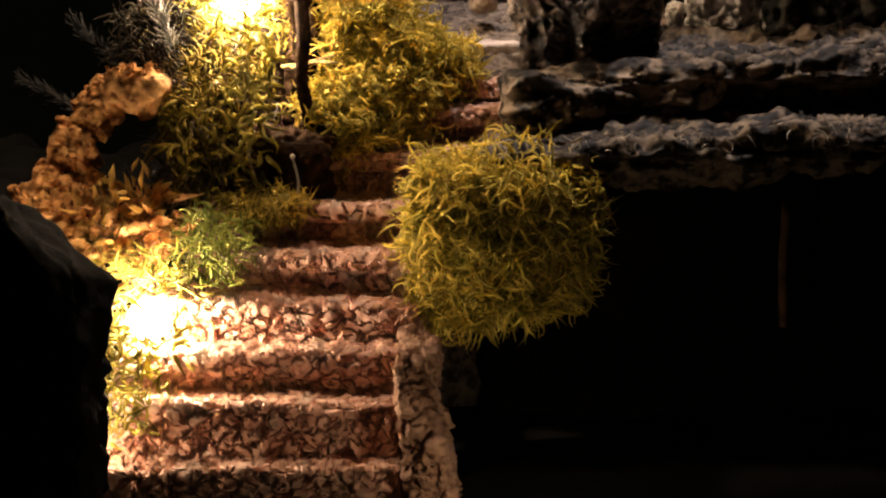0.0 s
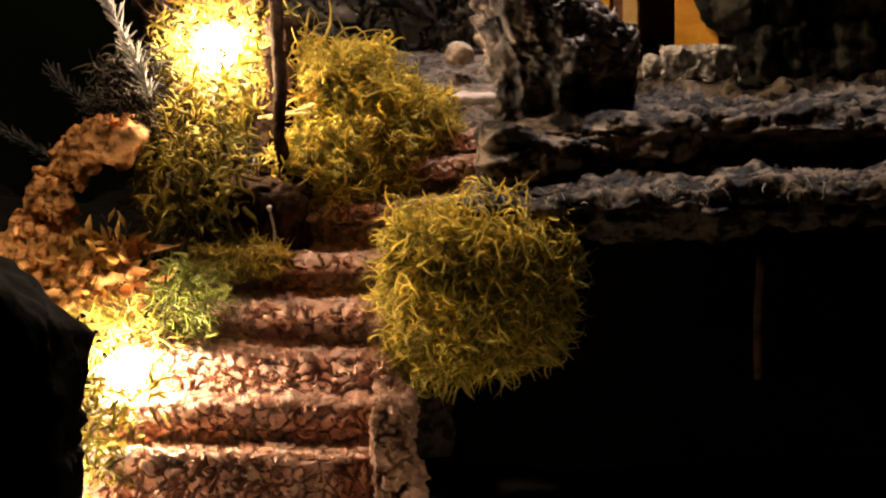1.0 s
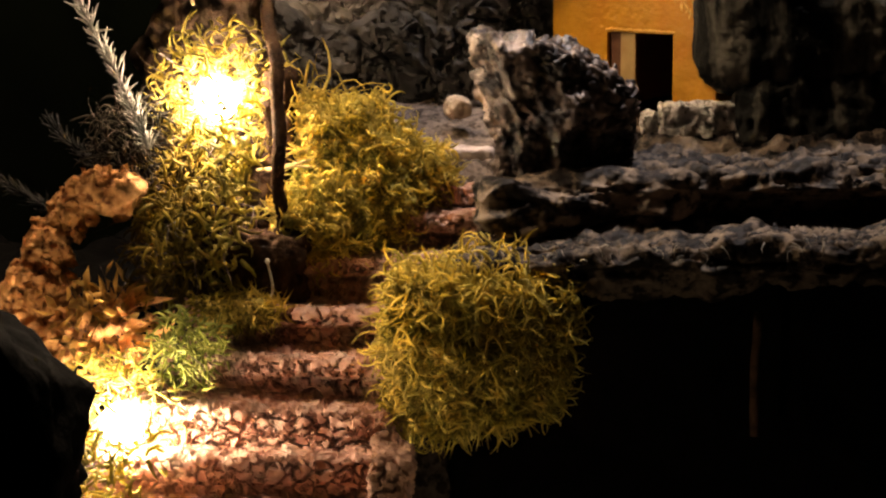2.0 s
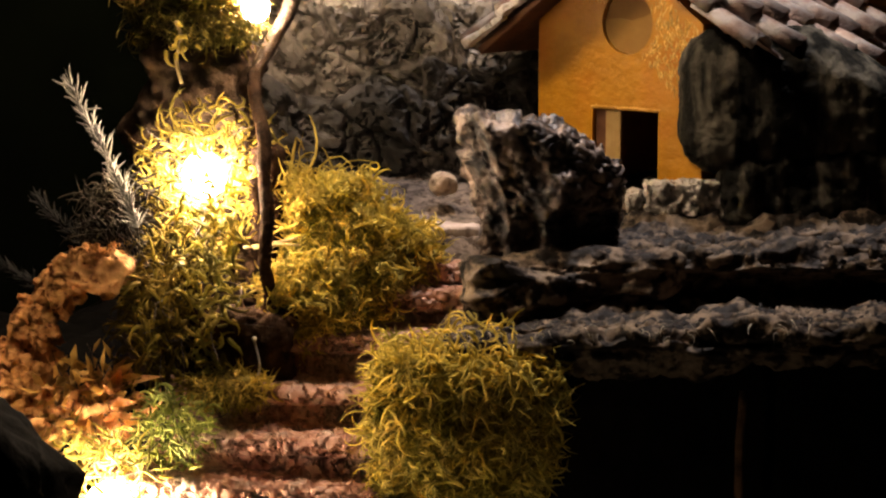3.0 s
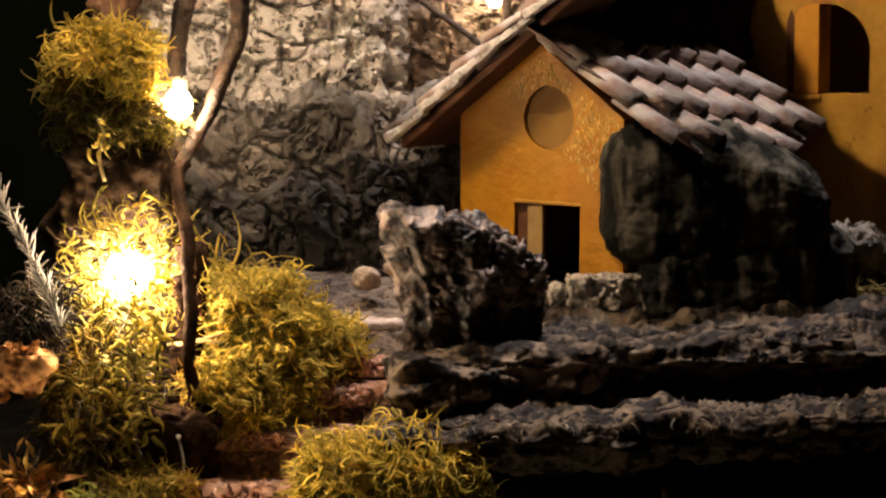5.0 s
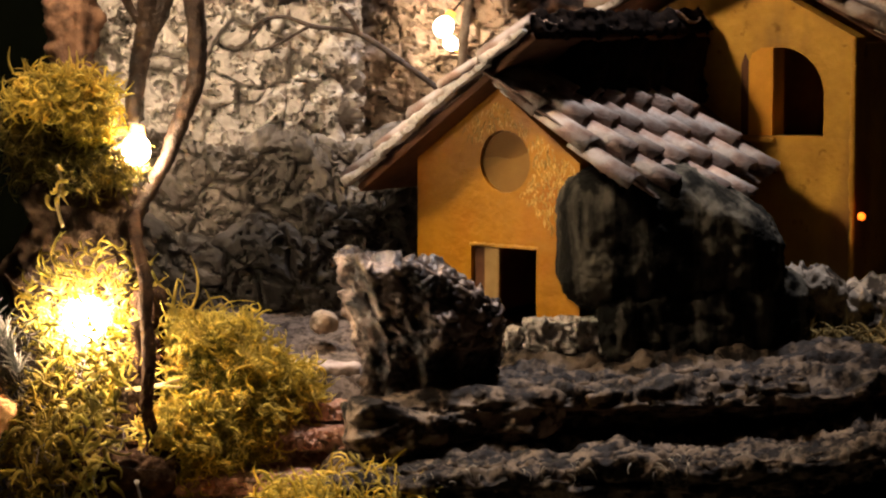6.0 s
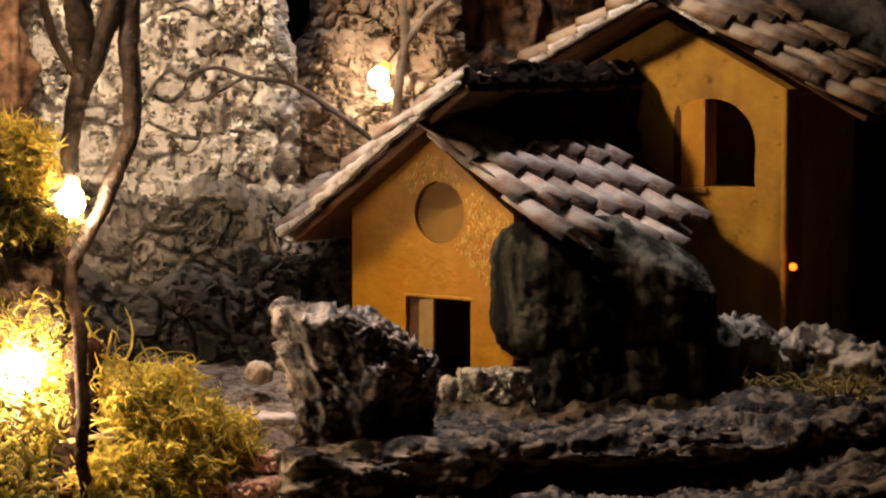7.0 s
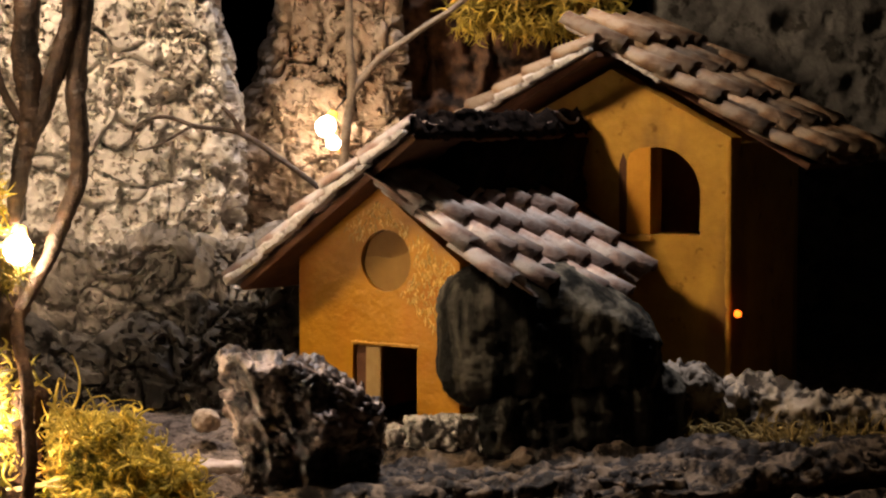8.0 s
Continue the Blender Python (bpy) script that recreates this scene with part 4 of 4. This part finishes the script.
mound("cushion of yellow-green moss on the bank above the steps", (-0.095, 1.475, 1.08),
      [((-0.006, 0.004, 0.016), (0.036, 0.034, 0.032), 3450), ((0.026, 0.008, 0.003), (0.026, 0.026, 0.018), 1500), ((0.006, -0.016, -0.006), (0.030, 0.022, 0.026), 1700), ((-0.014, -0.028, -0.020), (0.026, 0.022, 0.024), 1800)],
      0.013, 0.0018, MOSS, 0.08, 31)
moss("moss_clump", "small olive moss pad lying on a step", (-0.155, 1.405, 1.015), (0.024, 0.018, 0.009), 900, 0.009, 0.0014, MOSS_MID, 0.2, 0.2, 3, 0.8)
moss("moss_clump", "bright moss tuft above the house roofs", (0.192, 1.755, 1.390), (0.058, 0.03, 0.028), 1800, 0.015, 0.0018, MOSS, 0.5, 0.3, 4, 2.0)
mound("ragged clump of yellow moss on the bank beside a bulb", (-0.196, 1.475, 1.236),
      [((0.010, 0.000, 0.024), (0.027, 0.022, 0.014), 700), ((0.026, -0.002, 0.008), (0.012, 0.013, 0.011), 260)], 0.014, 0.0019, MOSS, 0.2, 35)
# The clump's unlit side, its shade given by the darker moss colour.
mound("drooping olive moss, darkened for the shaded side of the bank", (-0.190, 1.486, 1.212),
      [((0.020, -0.006, 0.006), (0.025, 0.018, 0.013), 420), ((-0.018, 0.000, 0.028), (0.018, 0.016, 0.014), 170), ((-0.008, 0.0, 0.002), (0.016, 0.014, 0.012), 150)], 0.017, 0.0018, MOSS_SHADE, 0.6, 38)


def fringe(name, label, x0, x1, y, z, tilt, n, length, droop, seed):
    """Dry moss lying over the rim of a ledge."""
    t = thing(name, label, "moss", pose(x0, y, z))
    rng = np.random.default_rng(seed)
    p = np.stack([rng.uniform(0, x1 - x0, n), rng.normal(0, 0.006, n), np.zeros(n)], 1)
    p[:, 2] = p[:, 0] * tilt + rng.normal(0, 0.003, n)
    d = np.stack([rng.normal(0, 0.8, n), rng.normal(-0.6, 0.5, n), rng.normal(0.2, 0.4, n)], 1)
    part("cushion", strands("cushion", p, d, length, 0.0010, MOSS_GREY, droop, 2.2, seed=seed), MOSS_GREY, t)["kind"] = "stuff"
    return t


fringe("moss_fringe", "dry grey moss hanging over the lower bark shelf", -0.030, 0.36, 1.362, 1.053, 0.043, 70, 0.013, 1.5, 11)

# leaves and sprigs on the bank beside the steps
def foliage(name, label, centre, half, n, length, width, mat, seed, stems=60, category="plant", blades=True, droop=0.08):
    t = thing(name, label, category, pose(*centre))
    p, d = shell((0, 0, 0), half, n, seed, 0.1, depth=0.6, lump=0.35)
    d = d / np.linalg.norm(d, axis=1)[:, None] * 0.5 + np.random.default_rng(seed + 9).normal(size=d.shape) * 0.8
    if blades:
        part("leaf_mass", strands("leaf_mass", p, d, length, width, mat, droop, 2.0, 0.35, 6, seed), mat, t)["kind"] = "stuff"
    else:
        part("leaf_mass", leaves("leaf_mass", p, d, length, width, mat, seed), mat, t)["kind"] = "stuff"
    q, e = shell((0, 0, 0), [a * 0.7 for a in half], stems, seed + 1, 0.1, depth=0.8)
    part("stem_mass", strands("stem_mass", q, e, max(half) * 0.9, 0.0012, TWIG, 0.2, 0.5, seed=seed), TWIG, t)["kind"] = "stuff"
    return t


foliage("leafy_plant", "small-leaved plant with yellow lit leaves round a bulb", (-0.174, 1.466, 1.132), (0.035, 0.026, 0.044), 760, 0.014, 0.0024, LEAF, 21, 25)
# Inner leaves use the darkened leaf colour as their shade.
foliage("leafy_plant", "olive trailing plant on the bank, darkened for shade", (-0.190, 1.432, 1.058), (0.027, 0.024, 0.046), 620, 0.017, 0.0030, LEAF_SHADE, 22, 25, droop=0.7)
foliage("leafy_plant", "sparse lit sprigs hanging over the bank", (-0.163, 1.414, 1.072), (0.015, 0.016, 0.050), 190, 0.013, 0.0036, LEAF, 28, 8, droop=0.6)
foliage("leafy_plant", "olive sprigs trailing from the bulb, darkened for shade", (-0.192, 1.400, 1.040), (0.024, 0.012, 0.040), 120, 0.012, 0.0036, LEAF_SHADE, 27, 8, droop=0.4)
foliage("green_sprig", "fresh green sprig beside the steps", (-0.182, 1.372, 0.999), (0.020, 0.016, 0.020), 300, 0.012, 0.0026, GREEN, 23, 30)
foliage("leafy_plant", "yellow lit sprigs round a bulb beside the steps", (-0.218, 1.352, 0.968), (0.030, 0.014, 0.036), 300, 0.014, 0.0024, LEAF, 24, 20)
foliage("leafy_plant", "yellow lit sprigs trailing beside the lowest steps", (-0.222, 1.300, 0.935), (0.016, 0.014, 0.028), 150, 0.014, 0.0026, LEAF, 29, 8)
foliage("dry_leaves", "brown dry leaves heaped under the stone arch", (-0.226, 1.385, 1.006), (0.028, 0.016, 0.016), 120, 0.016, 0.0075, ARCH, 25, 15, blades=False)
foliage("leafy_plant", "yellow and brown leaves draped below the stone arch", (-0.230, 1.384, 1.004), (0.026, 0.012, 0.034), 260, 0.013, 0.0055, LEAF_DRY, 26, 10, blades=False)

def tuft(name, label, centre, half, n, length, width, mat, seed, droop=0.1, curl=1.2):
    t = thing(name, label, "grass", pose(*centre))
    r = np.random.default_rng(seed)
    p = r.uniform(-1, 1, size=(n, 3)) * np.array((half[0], half[1], 0.0))
    d = np.array((0, -0.2, 1.0)) + r.normal(size=(n, 3)) * np.array((0.7, 0.4, 0.3))
    part("blade_mass", strands("blade_mass", p, d, length, width, mat, droop, curl, 0.5, 7, seed), mat, t)["kind"] = "stuff"
    return t


tuft("grass_tuft", "dry yellowish grass at the foot of the boulder", (0.232, 1.530, 1.096), (0.035, 0.014), 230, 0.022, 0.0026, GRASS, 41, 0.6)
tuft("grass_tuft", "dry yellowish grass among the grey stones", (0.290, 1.532, 1.098), (0.045, 0.016), 420, 0.024, 0.0027, GRASS, 42, 0.6)
tuft("grass_tuft", "dry yellowish grass among the grey stones", (0.375, 1.535, 1.098), (0.055, 0.016), 380, 0.022, 0.0027, GRASS, 43, 0.6)
tuft("dry_stems", "thin curled dry stems beside the bare tree", (-0.130, 1.477, 1.125), (0.012, 0.008), 26, 0.045, 0.0024, MOSS_MID, 44, 0.3, 4.0)
tuft("dry_stems", "thin curled dry stems at the foot of the cliff", (-0.106, 1.505, 1.118), (0.016, 0.008), 20, 0.036, 0.0022, MOSS_MID, 45, 0.3, 4.0)
sp = thing("hanging_sprig", "withered yellow sprig hanging from the moss", "sprig", pose(-0.186, 1.44, 1.222))
part("stalk", tube(bend([(0, 0, 0), (0.003, 0, -0.010), (0.0, 0, -0.022), (0.003, 0, -0.036)]), 0.0011, 6), STRAW, sp)
part("leaf_mass", strands("leaf_mass", np.array((0.001, 0, -0.012)) + np.random.default_rng(3).normal(size=(9, 3)) * (0.003, 0.002, 0.006), np.random.default_rng(4).normal(size=(9, 3)) * 0.5 + (0, 0, -0.8), 0.011, 0.0036, MOSS_MID, 0.3, 2.0, 0.4, 7, 4), MOSS_MID, sp)["kind"] = "stuff"

foliage("bulb_leaves", "a few yellow leaves curled over a bulb", (-0.172, 1.430, 1.128), (0.017, 0.010, 0.020), 46, 0.013, 0.0026, LEAF, 61, 4)
foliage("bulb_leaves", "a few yellow leaves curled over a bulb", (-0.209, 1.306, 0.953), (0.022, 0.006, 0.024), 64, 0.015, 0.0030, LEAF, 62, 4)
# Added dark lump in place of the shaded recess below the trunk.
stump = part("recess_shade_clod", rough_box((0.066, 0.034, 0.044), 0.0018, 0.6, [(0.006, 40, "f"), (0.0014, 240, "f")], 63), TRUNK_SHADE)
stump.matrix_world = pose(-0.150, 1.429, 1.036)
tagged(stump, "dark clod added for the shaded recess at the tree's foot", "earth clod")

foliage("dark_bush", "dark grey bush on the bank", (-0.222, 1.432, 1.106), (0.019, 0.016, 0.028), 420, 0.015, 0.0024, BUSH, 46, 20, droop=0.5)

# Set between bulb and moss mound to hold back the bulb's light.
snag = part("rotten_snag", rough_box((0.015, 0.026, 0.098), 0.0016, 0.6, [(0.004, 40, "f"), (0.003, 90, "r"), (0.001, 240, "f")], 64, lambda p: Vector((p.x * (1.25 - 5 * p.z), p.y, p.z))), TRUNK_SHADE)
snag.matrix_world = pose(-0.1365, 1.462, 1.098)
tagged(snag, "dark brown rotten stump beside the glowing bulb", "stump")

# stone arch
arch_thing = thing("stone_arch", "orange-lit rough stone arch on the bank", "stone arch", pose(-0.24, 1.43, 1.0))
rng = random.Random(8)
ARCH_LINE = bend([(-0.046, 0, 0.018), (-0.032, 0, 0.032), (-0.022, 0, 0.052), (-0.010, 0, 0.070), (0.006, 0, 0.086), (0.020, 0, 0.082)], 4)
SPOTS = [(p.x + rng.uniform(-0.009, 0.007), p.z + rng.uniform(-0.007, 0.006)) for p in ARCH_LINE for _ in range(3)]
SPOTS += [(rng.uniform(-0.048, -0.012), rng.uniform(-0.020, 0.030)) for _ in range(34)]
for i, (x, z) in enumerate(SPOTS):
    s = rng.uniform(0.006, 0.012)
    part("stone", rough_box((s * rng.uniform(0.9, 1.7), 0.010, s), 0.0014, 0.15, [(0.003, 110, "f"), (0.003, 140, "k"), (0.001, 330, "r")], 120 + i), ARCH, arch_thing,
         m=pose(x, -0.02 + rng.uniform(-0.008, 0.008), z, rng.uniform(-40, 40), rng.uniform(-50, 50), rng.uniform(-40, 40)))
part("cap_stone", rough_box((0.030, 0.024, 0.021), 0.0013, 0.3, [(0.003, 70, "f"), (0.003, 90, "k"), (0.001, 330, "f")], 119), ARCH, arch_thing, m=pose(0.014, -0.024, 0.083, 0, 18, 0))

shelf = part("shelf_rock", rough_box((0.062, 0.06, 0.055), 0.0022, 0.5, [(0.007, 40, "f"), (0.003, 110, "r"), (0.001, 300, "f")], 99), EARTH)
shelf.matrix_world = pose(-0.178, 1.492, 1.181)
tagged(shelf, "grey rock under the hanging bulb on the bank", "rock")

col = part("bank_rock", rough_box((0.085, 0.075, 0.17), 0.003, 0.5, [(0.010, 25, "f"), (0.004, 80, "c"), (0.0015, 220, "f")], 98), EARTH)
col.matrix_world = pose(-0.182, 1.525, 1.082)
tagged(col, "dark brown rock of the bank under the moss", "rock")

# rock before the bank, its deep shade put into the colour
def shouldered(p):
    """Its upper corner falls away towards the steps."""
    return Vector((p.x - 0.85 * max(0.0, p.z - 0.055) * max(0.0, p.x / 0.08), p.y, p.z))


dk = part("foreground_rock", rough_box((0.16, 0.06, 0.20), 0.004, 0.3, [(0.010, 18, "f"), (0.004, 70, "f")], 97, shouldered), SHADE_BLACK)
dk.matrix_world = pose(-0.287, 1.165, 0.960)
tagged(dk, "rock before the steps, coloured near-black for its deep shade", "rock")

# grey conifer sprigs
def conifer(label, at, lean, height, mat, n, seed):
    fe = thing("conifer_sprig", label, "sprig", pose(*at), group="conifer sprigs")
    axis = bend([(0, 0, 0), (-0.4 * lean, 0, 0.45 * height), (-lean, 0, height)], 10)
    part("stem", tube(axis, [0.0016 - 0.0012 * k / 20 for k in range(21)], 6), mat, fe)
    rng = np.random.default_rng(seed)
    k = rng.integers(0, 21, n)
    p = np.array([axis[i] for i in k])
    up = np.array((-lean, 0, height)) / math.hypot(lean, height)
    d = up + rng.normal(size=(n, 3)) * np.array((0.42, 0.42, 0.25))
    part("needle_mass", strands("needle_mass", p, d, 0.011, 0.0021, mat, 0.0, 0.5, 0.5, 4, seed), mat, fe)["kind"] = "stuff"


conifer("dry grey conifer sprig leaning from the bank", (-0.204, 1.40, 1.108), 0.036, 0.078, FEATHER, 300, 5)
# Sprigs on the dim side take the near-black copy, shade in colour.
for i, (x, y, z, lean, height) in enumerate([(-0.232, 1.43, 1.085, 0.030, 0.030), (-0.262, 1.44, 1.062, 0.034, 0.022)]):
    conifer("conifer sprig coloured near-black for the shade of the bank", (x, y, z), lean, height, FEATHER_SHADE, 170, 60 + i)

# ---- twigs ----
tree = thing("bare_tree", "dark forked bare twig standing as a tree", "tree", pose(-0.138, 1.48, 1.09))
O = Vector((-0.138, 1.48, 1.09))


def stem(name, pts, r0, r1, parent, mat, origin, seed=0):
    c = bend([Vector(p) - origin for p in pts], 16)
    wander = min(r0, r1) * 0.6
    q = [p + Vector((noise.noise(p * 38), noise.noise(p * 38 + Vector((5, 0, 0))), 0)) * wander for p in c]
    radii = [(r0 + (r1 - r0) * k / (len(c) - 1)) * (1 + 0.16 * noise.noise(p * 60) + 0.4 * max(0.0, noise.noise(p * 45) - 0.25)) for k, p in enumerate(c)]
    return part(name, tube(q, radii, 14, 0.10, seed), mat, parent)


# The lower trunk's backlit shade comes from the darkened bark colour.
stem("trunk", [(-0.1345, 1.430, 1.046), (-0.1318, 1.426, 1.066), (-0.1340, 1.422, 1.086), (-0.1322, 1.424, 1.108), (-0.1352, 1.428, 1.130), (-0.1370, 1.440, 1.154), (-0.1462, 1.482, 1.190)], 0.0038, 0.0040, tree, TRUNK_SHADE, O)
stem("limb", [(-0.1465, 1.484, 1.186), (-0.136, 1.490, 1.208), (-0.123, 1.495, 1.231), (-0.109, 1.50, 1.275), (-0.111, 1.505, 1.326), (-0.106, 1.51, 1.39), (-0.10, 1.515, 1.45)], 0.0044, 0.0066, tree, TWIG, O)
stem("hanging_branch", [(-0.146, 1.50, 1.244), (-0.145, 1.50, 1.275), (-0.138, 1.50, 1.297), (-0.139, 1.50, 1.33), (-0.141, 1.50, 1.39), (-0.145, 1.50, 1.45)], 0.0052, 0.0095, tree, TWIG, O)
stem("branch", [(-0.138, 1.50, 1.295), (-0.122, 1.50, 1.33), (-0.113, 1.503, 1.377), (-0.108, 1.51, 1.44)], 0.006, 0.006, tree, TWIG, O)
stem("branch", [(-0.140, 1.50, 1.298), (-0.155, 1.50, 1.325), (-0.172, 1.49, 1.39), (-0.188, 1.47, 1.455), (-0.20, 1.44, 1.55), (-0.205, 1.42, 1.66), (-0.202, 1.414, 1.70)], 0.003, 0.002, tree, TWIG, O)

O2 = Vector((0.039, 1.62, 1.258))
dead = thing("dead_twig", "thin curling dead twig before the cliff", "twig", pose(*O2))
stem("main_twig", [(0.060, 1.61, 1.243), (0.039, 1.62, 1.258), (0.013, 1.63, 1.277), (-0.014, 1.64, 1.294), (-0.043, 1.645, 1.299), (-0.062, 1.65, 1.305), (-0.076, 1.65, 1.303), (-0.083, 1.65, 1.298), (-0.086, 1.65, 1.290)], 0.0022, 0.0008, dead, TWIG, O2)
stem("side_twig", [(-0.046, 1.645, 1.299), (-0.060, 1.645, 1.291), (-0.072, 1.645, 1.285), (-0.082, 1.645, 1.283)], 0.0012, 0.0006, dead, TWIG, O2)
stem("side_twig", [(-0.014, 1.64, 1.294), (-0.019, 1.64, 1.304), (-0.026, 1.64, 1.312)], 0.0018, 0.0012, dead, TWIG, O2)
O3 = Vector((0.055, 1.715, 1.25))
up = thing("upright_twig", "pale upright forked twig behind the low house", "twig", pose(*O3))
stem("main_twig", [(0.055, 1.715, 1.25), (0.057, 1.715, 1.285), (0.062, 1.715, 1.327), (0.060, 1.715, 1.36), (0.059, 1.715, 1.45)], 0.0034, 0.0026, up, TWIG_PALE, O3)
stem("side_twig", [(0.062, 1.715, 1.322), (0.075, 1.715, 1.338), (0.088, 1.715, 1.35), (0.112, 1.715, 1.366), (0.137, 1.715, 1.383), (0.17, 1.715, 1.41)], 0.0028, 0.0018, up, TWIG_PALE, O3)

# ---- bulbs ----
bulb("light_bulb", "glowing warm bulb hidden in sprigs beside the steps", (-0.2116, 1.334, 0.9652), 0.0115, BULB_STRONG, (-0.03, 0.03, -0.01))
bulb("light_bulb", "glowing warm bulb low beside the steps behind a rock", (-0.250, 1.279, 0.916), 0.0050, BULB, (-0.03, 0.02, -0.02))
bulb("light_bulb", "glowing warm bulb inside a leafy plant", (-0.1705, 1.440, 1.1325), 0.0125, BULB, (-0.01, 0.03, 0.02))
bulb("light_bulb", "glowing warm bulb hanging from the bare tree", (-0.1440, 1.478, 1.2275), 0.0082, BULB_SOFT, (0.001, 0.016, 0.03))
bulb("light_bulb", "glowing warm bulb high in the bare tree", (-0.21, 1.41, 1.62), 0.030, BULB_HIGH, (0.01, 0.004, 0.04))
bulb("light_bulb", "small glowing warm bulb before the rock pillar", (0.044, 1.735, 1.297), 0.0068, BULB_SMALL, (0.012, 0.004, 0.02))
bulb("light_bulb", "tiny orange bulb at the corner of the tall house", (0.3100, 1.600, 1.177), 0.0025, ORANGE, (0.008, 0.012, -0.004))

bulb("light_bulb", "small glowing warm bulb before the rock pillar", (0.0490, 1.738, 1.2865), 0.0048, BULB_SMALL, (0.012, 0.004, -0.01))
bulb("light_bulb", "glowing amber bulb on the ground before the hollow", (-0.004, 1.222, 0.8865), 0.0070, BULB_LOW, (0.02, -0.02, -0.008))
bulb("light_bulb", "dim warm bulb in the hollow behind the moss", (0.010, 1.440, 0.985), 0.0060, BULB_DIM, (0.004, 0.03, 0.02))

# ---- small things ----
post = part("wooden_post", tube(bend([(0.1405, 1.44, 0.935), (0.140, 1.44, 0.972), (0.142, 1.44, 1.008)]), 0.0026, 8, 0.1), BARK)
tagged(post, "thin brown wooden post standing in the dark hollow", "post")
pin = thing("sprout", "thin pale sprout with a tiny round head", "sprout", pose(-0.1380, 1.4035, 1.0185))
part("stalk", tube(bend([(0, 0, 0), (0.002, 0, 0.010), (-0.001, 0.002, 0.024)]), 0.0008, 6), PALE, pin)
hd = bmesh.new()
bmesh.ops.create_icosphere(hd, subdivisions=2, radius=0.0016)
part("head", hd, PALE, pin, m=pose(-0.001, 0.002, 0.025))
sticks = thing("straw_stalks", "two dry straw stalks lying in the moss", "straw", pose(-0.149, 1.448, 1.090))
part("stalk", tube(bend([(0, 0, 0), (0.016, -0.004, 0.003), (0.032, -0.008, 0.007)]), [0.0009] * 13, 6), STRAW, sticks)
part("stalk", tube(bend([(0.006, -0.003, 0.0), (0.02, -0.007, 0.003), (0.033, -0.010, 0.003)]), [0.0008] * 13, 6), STRAW, sticks)
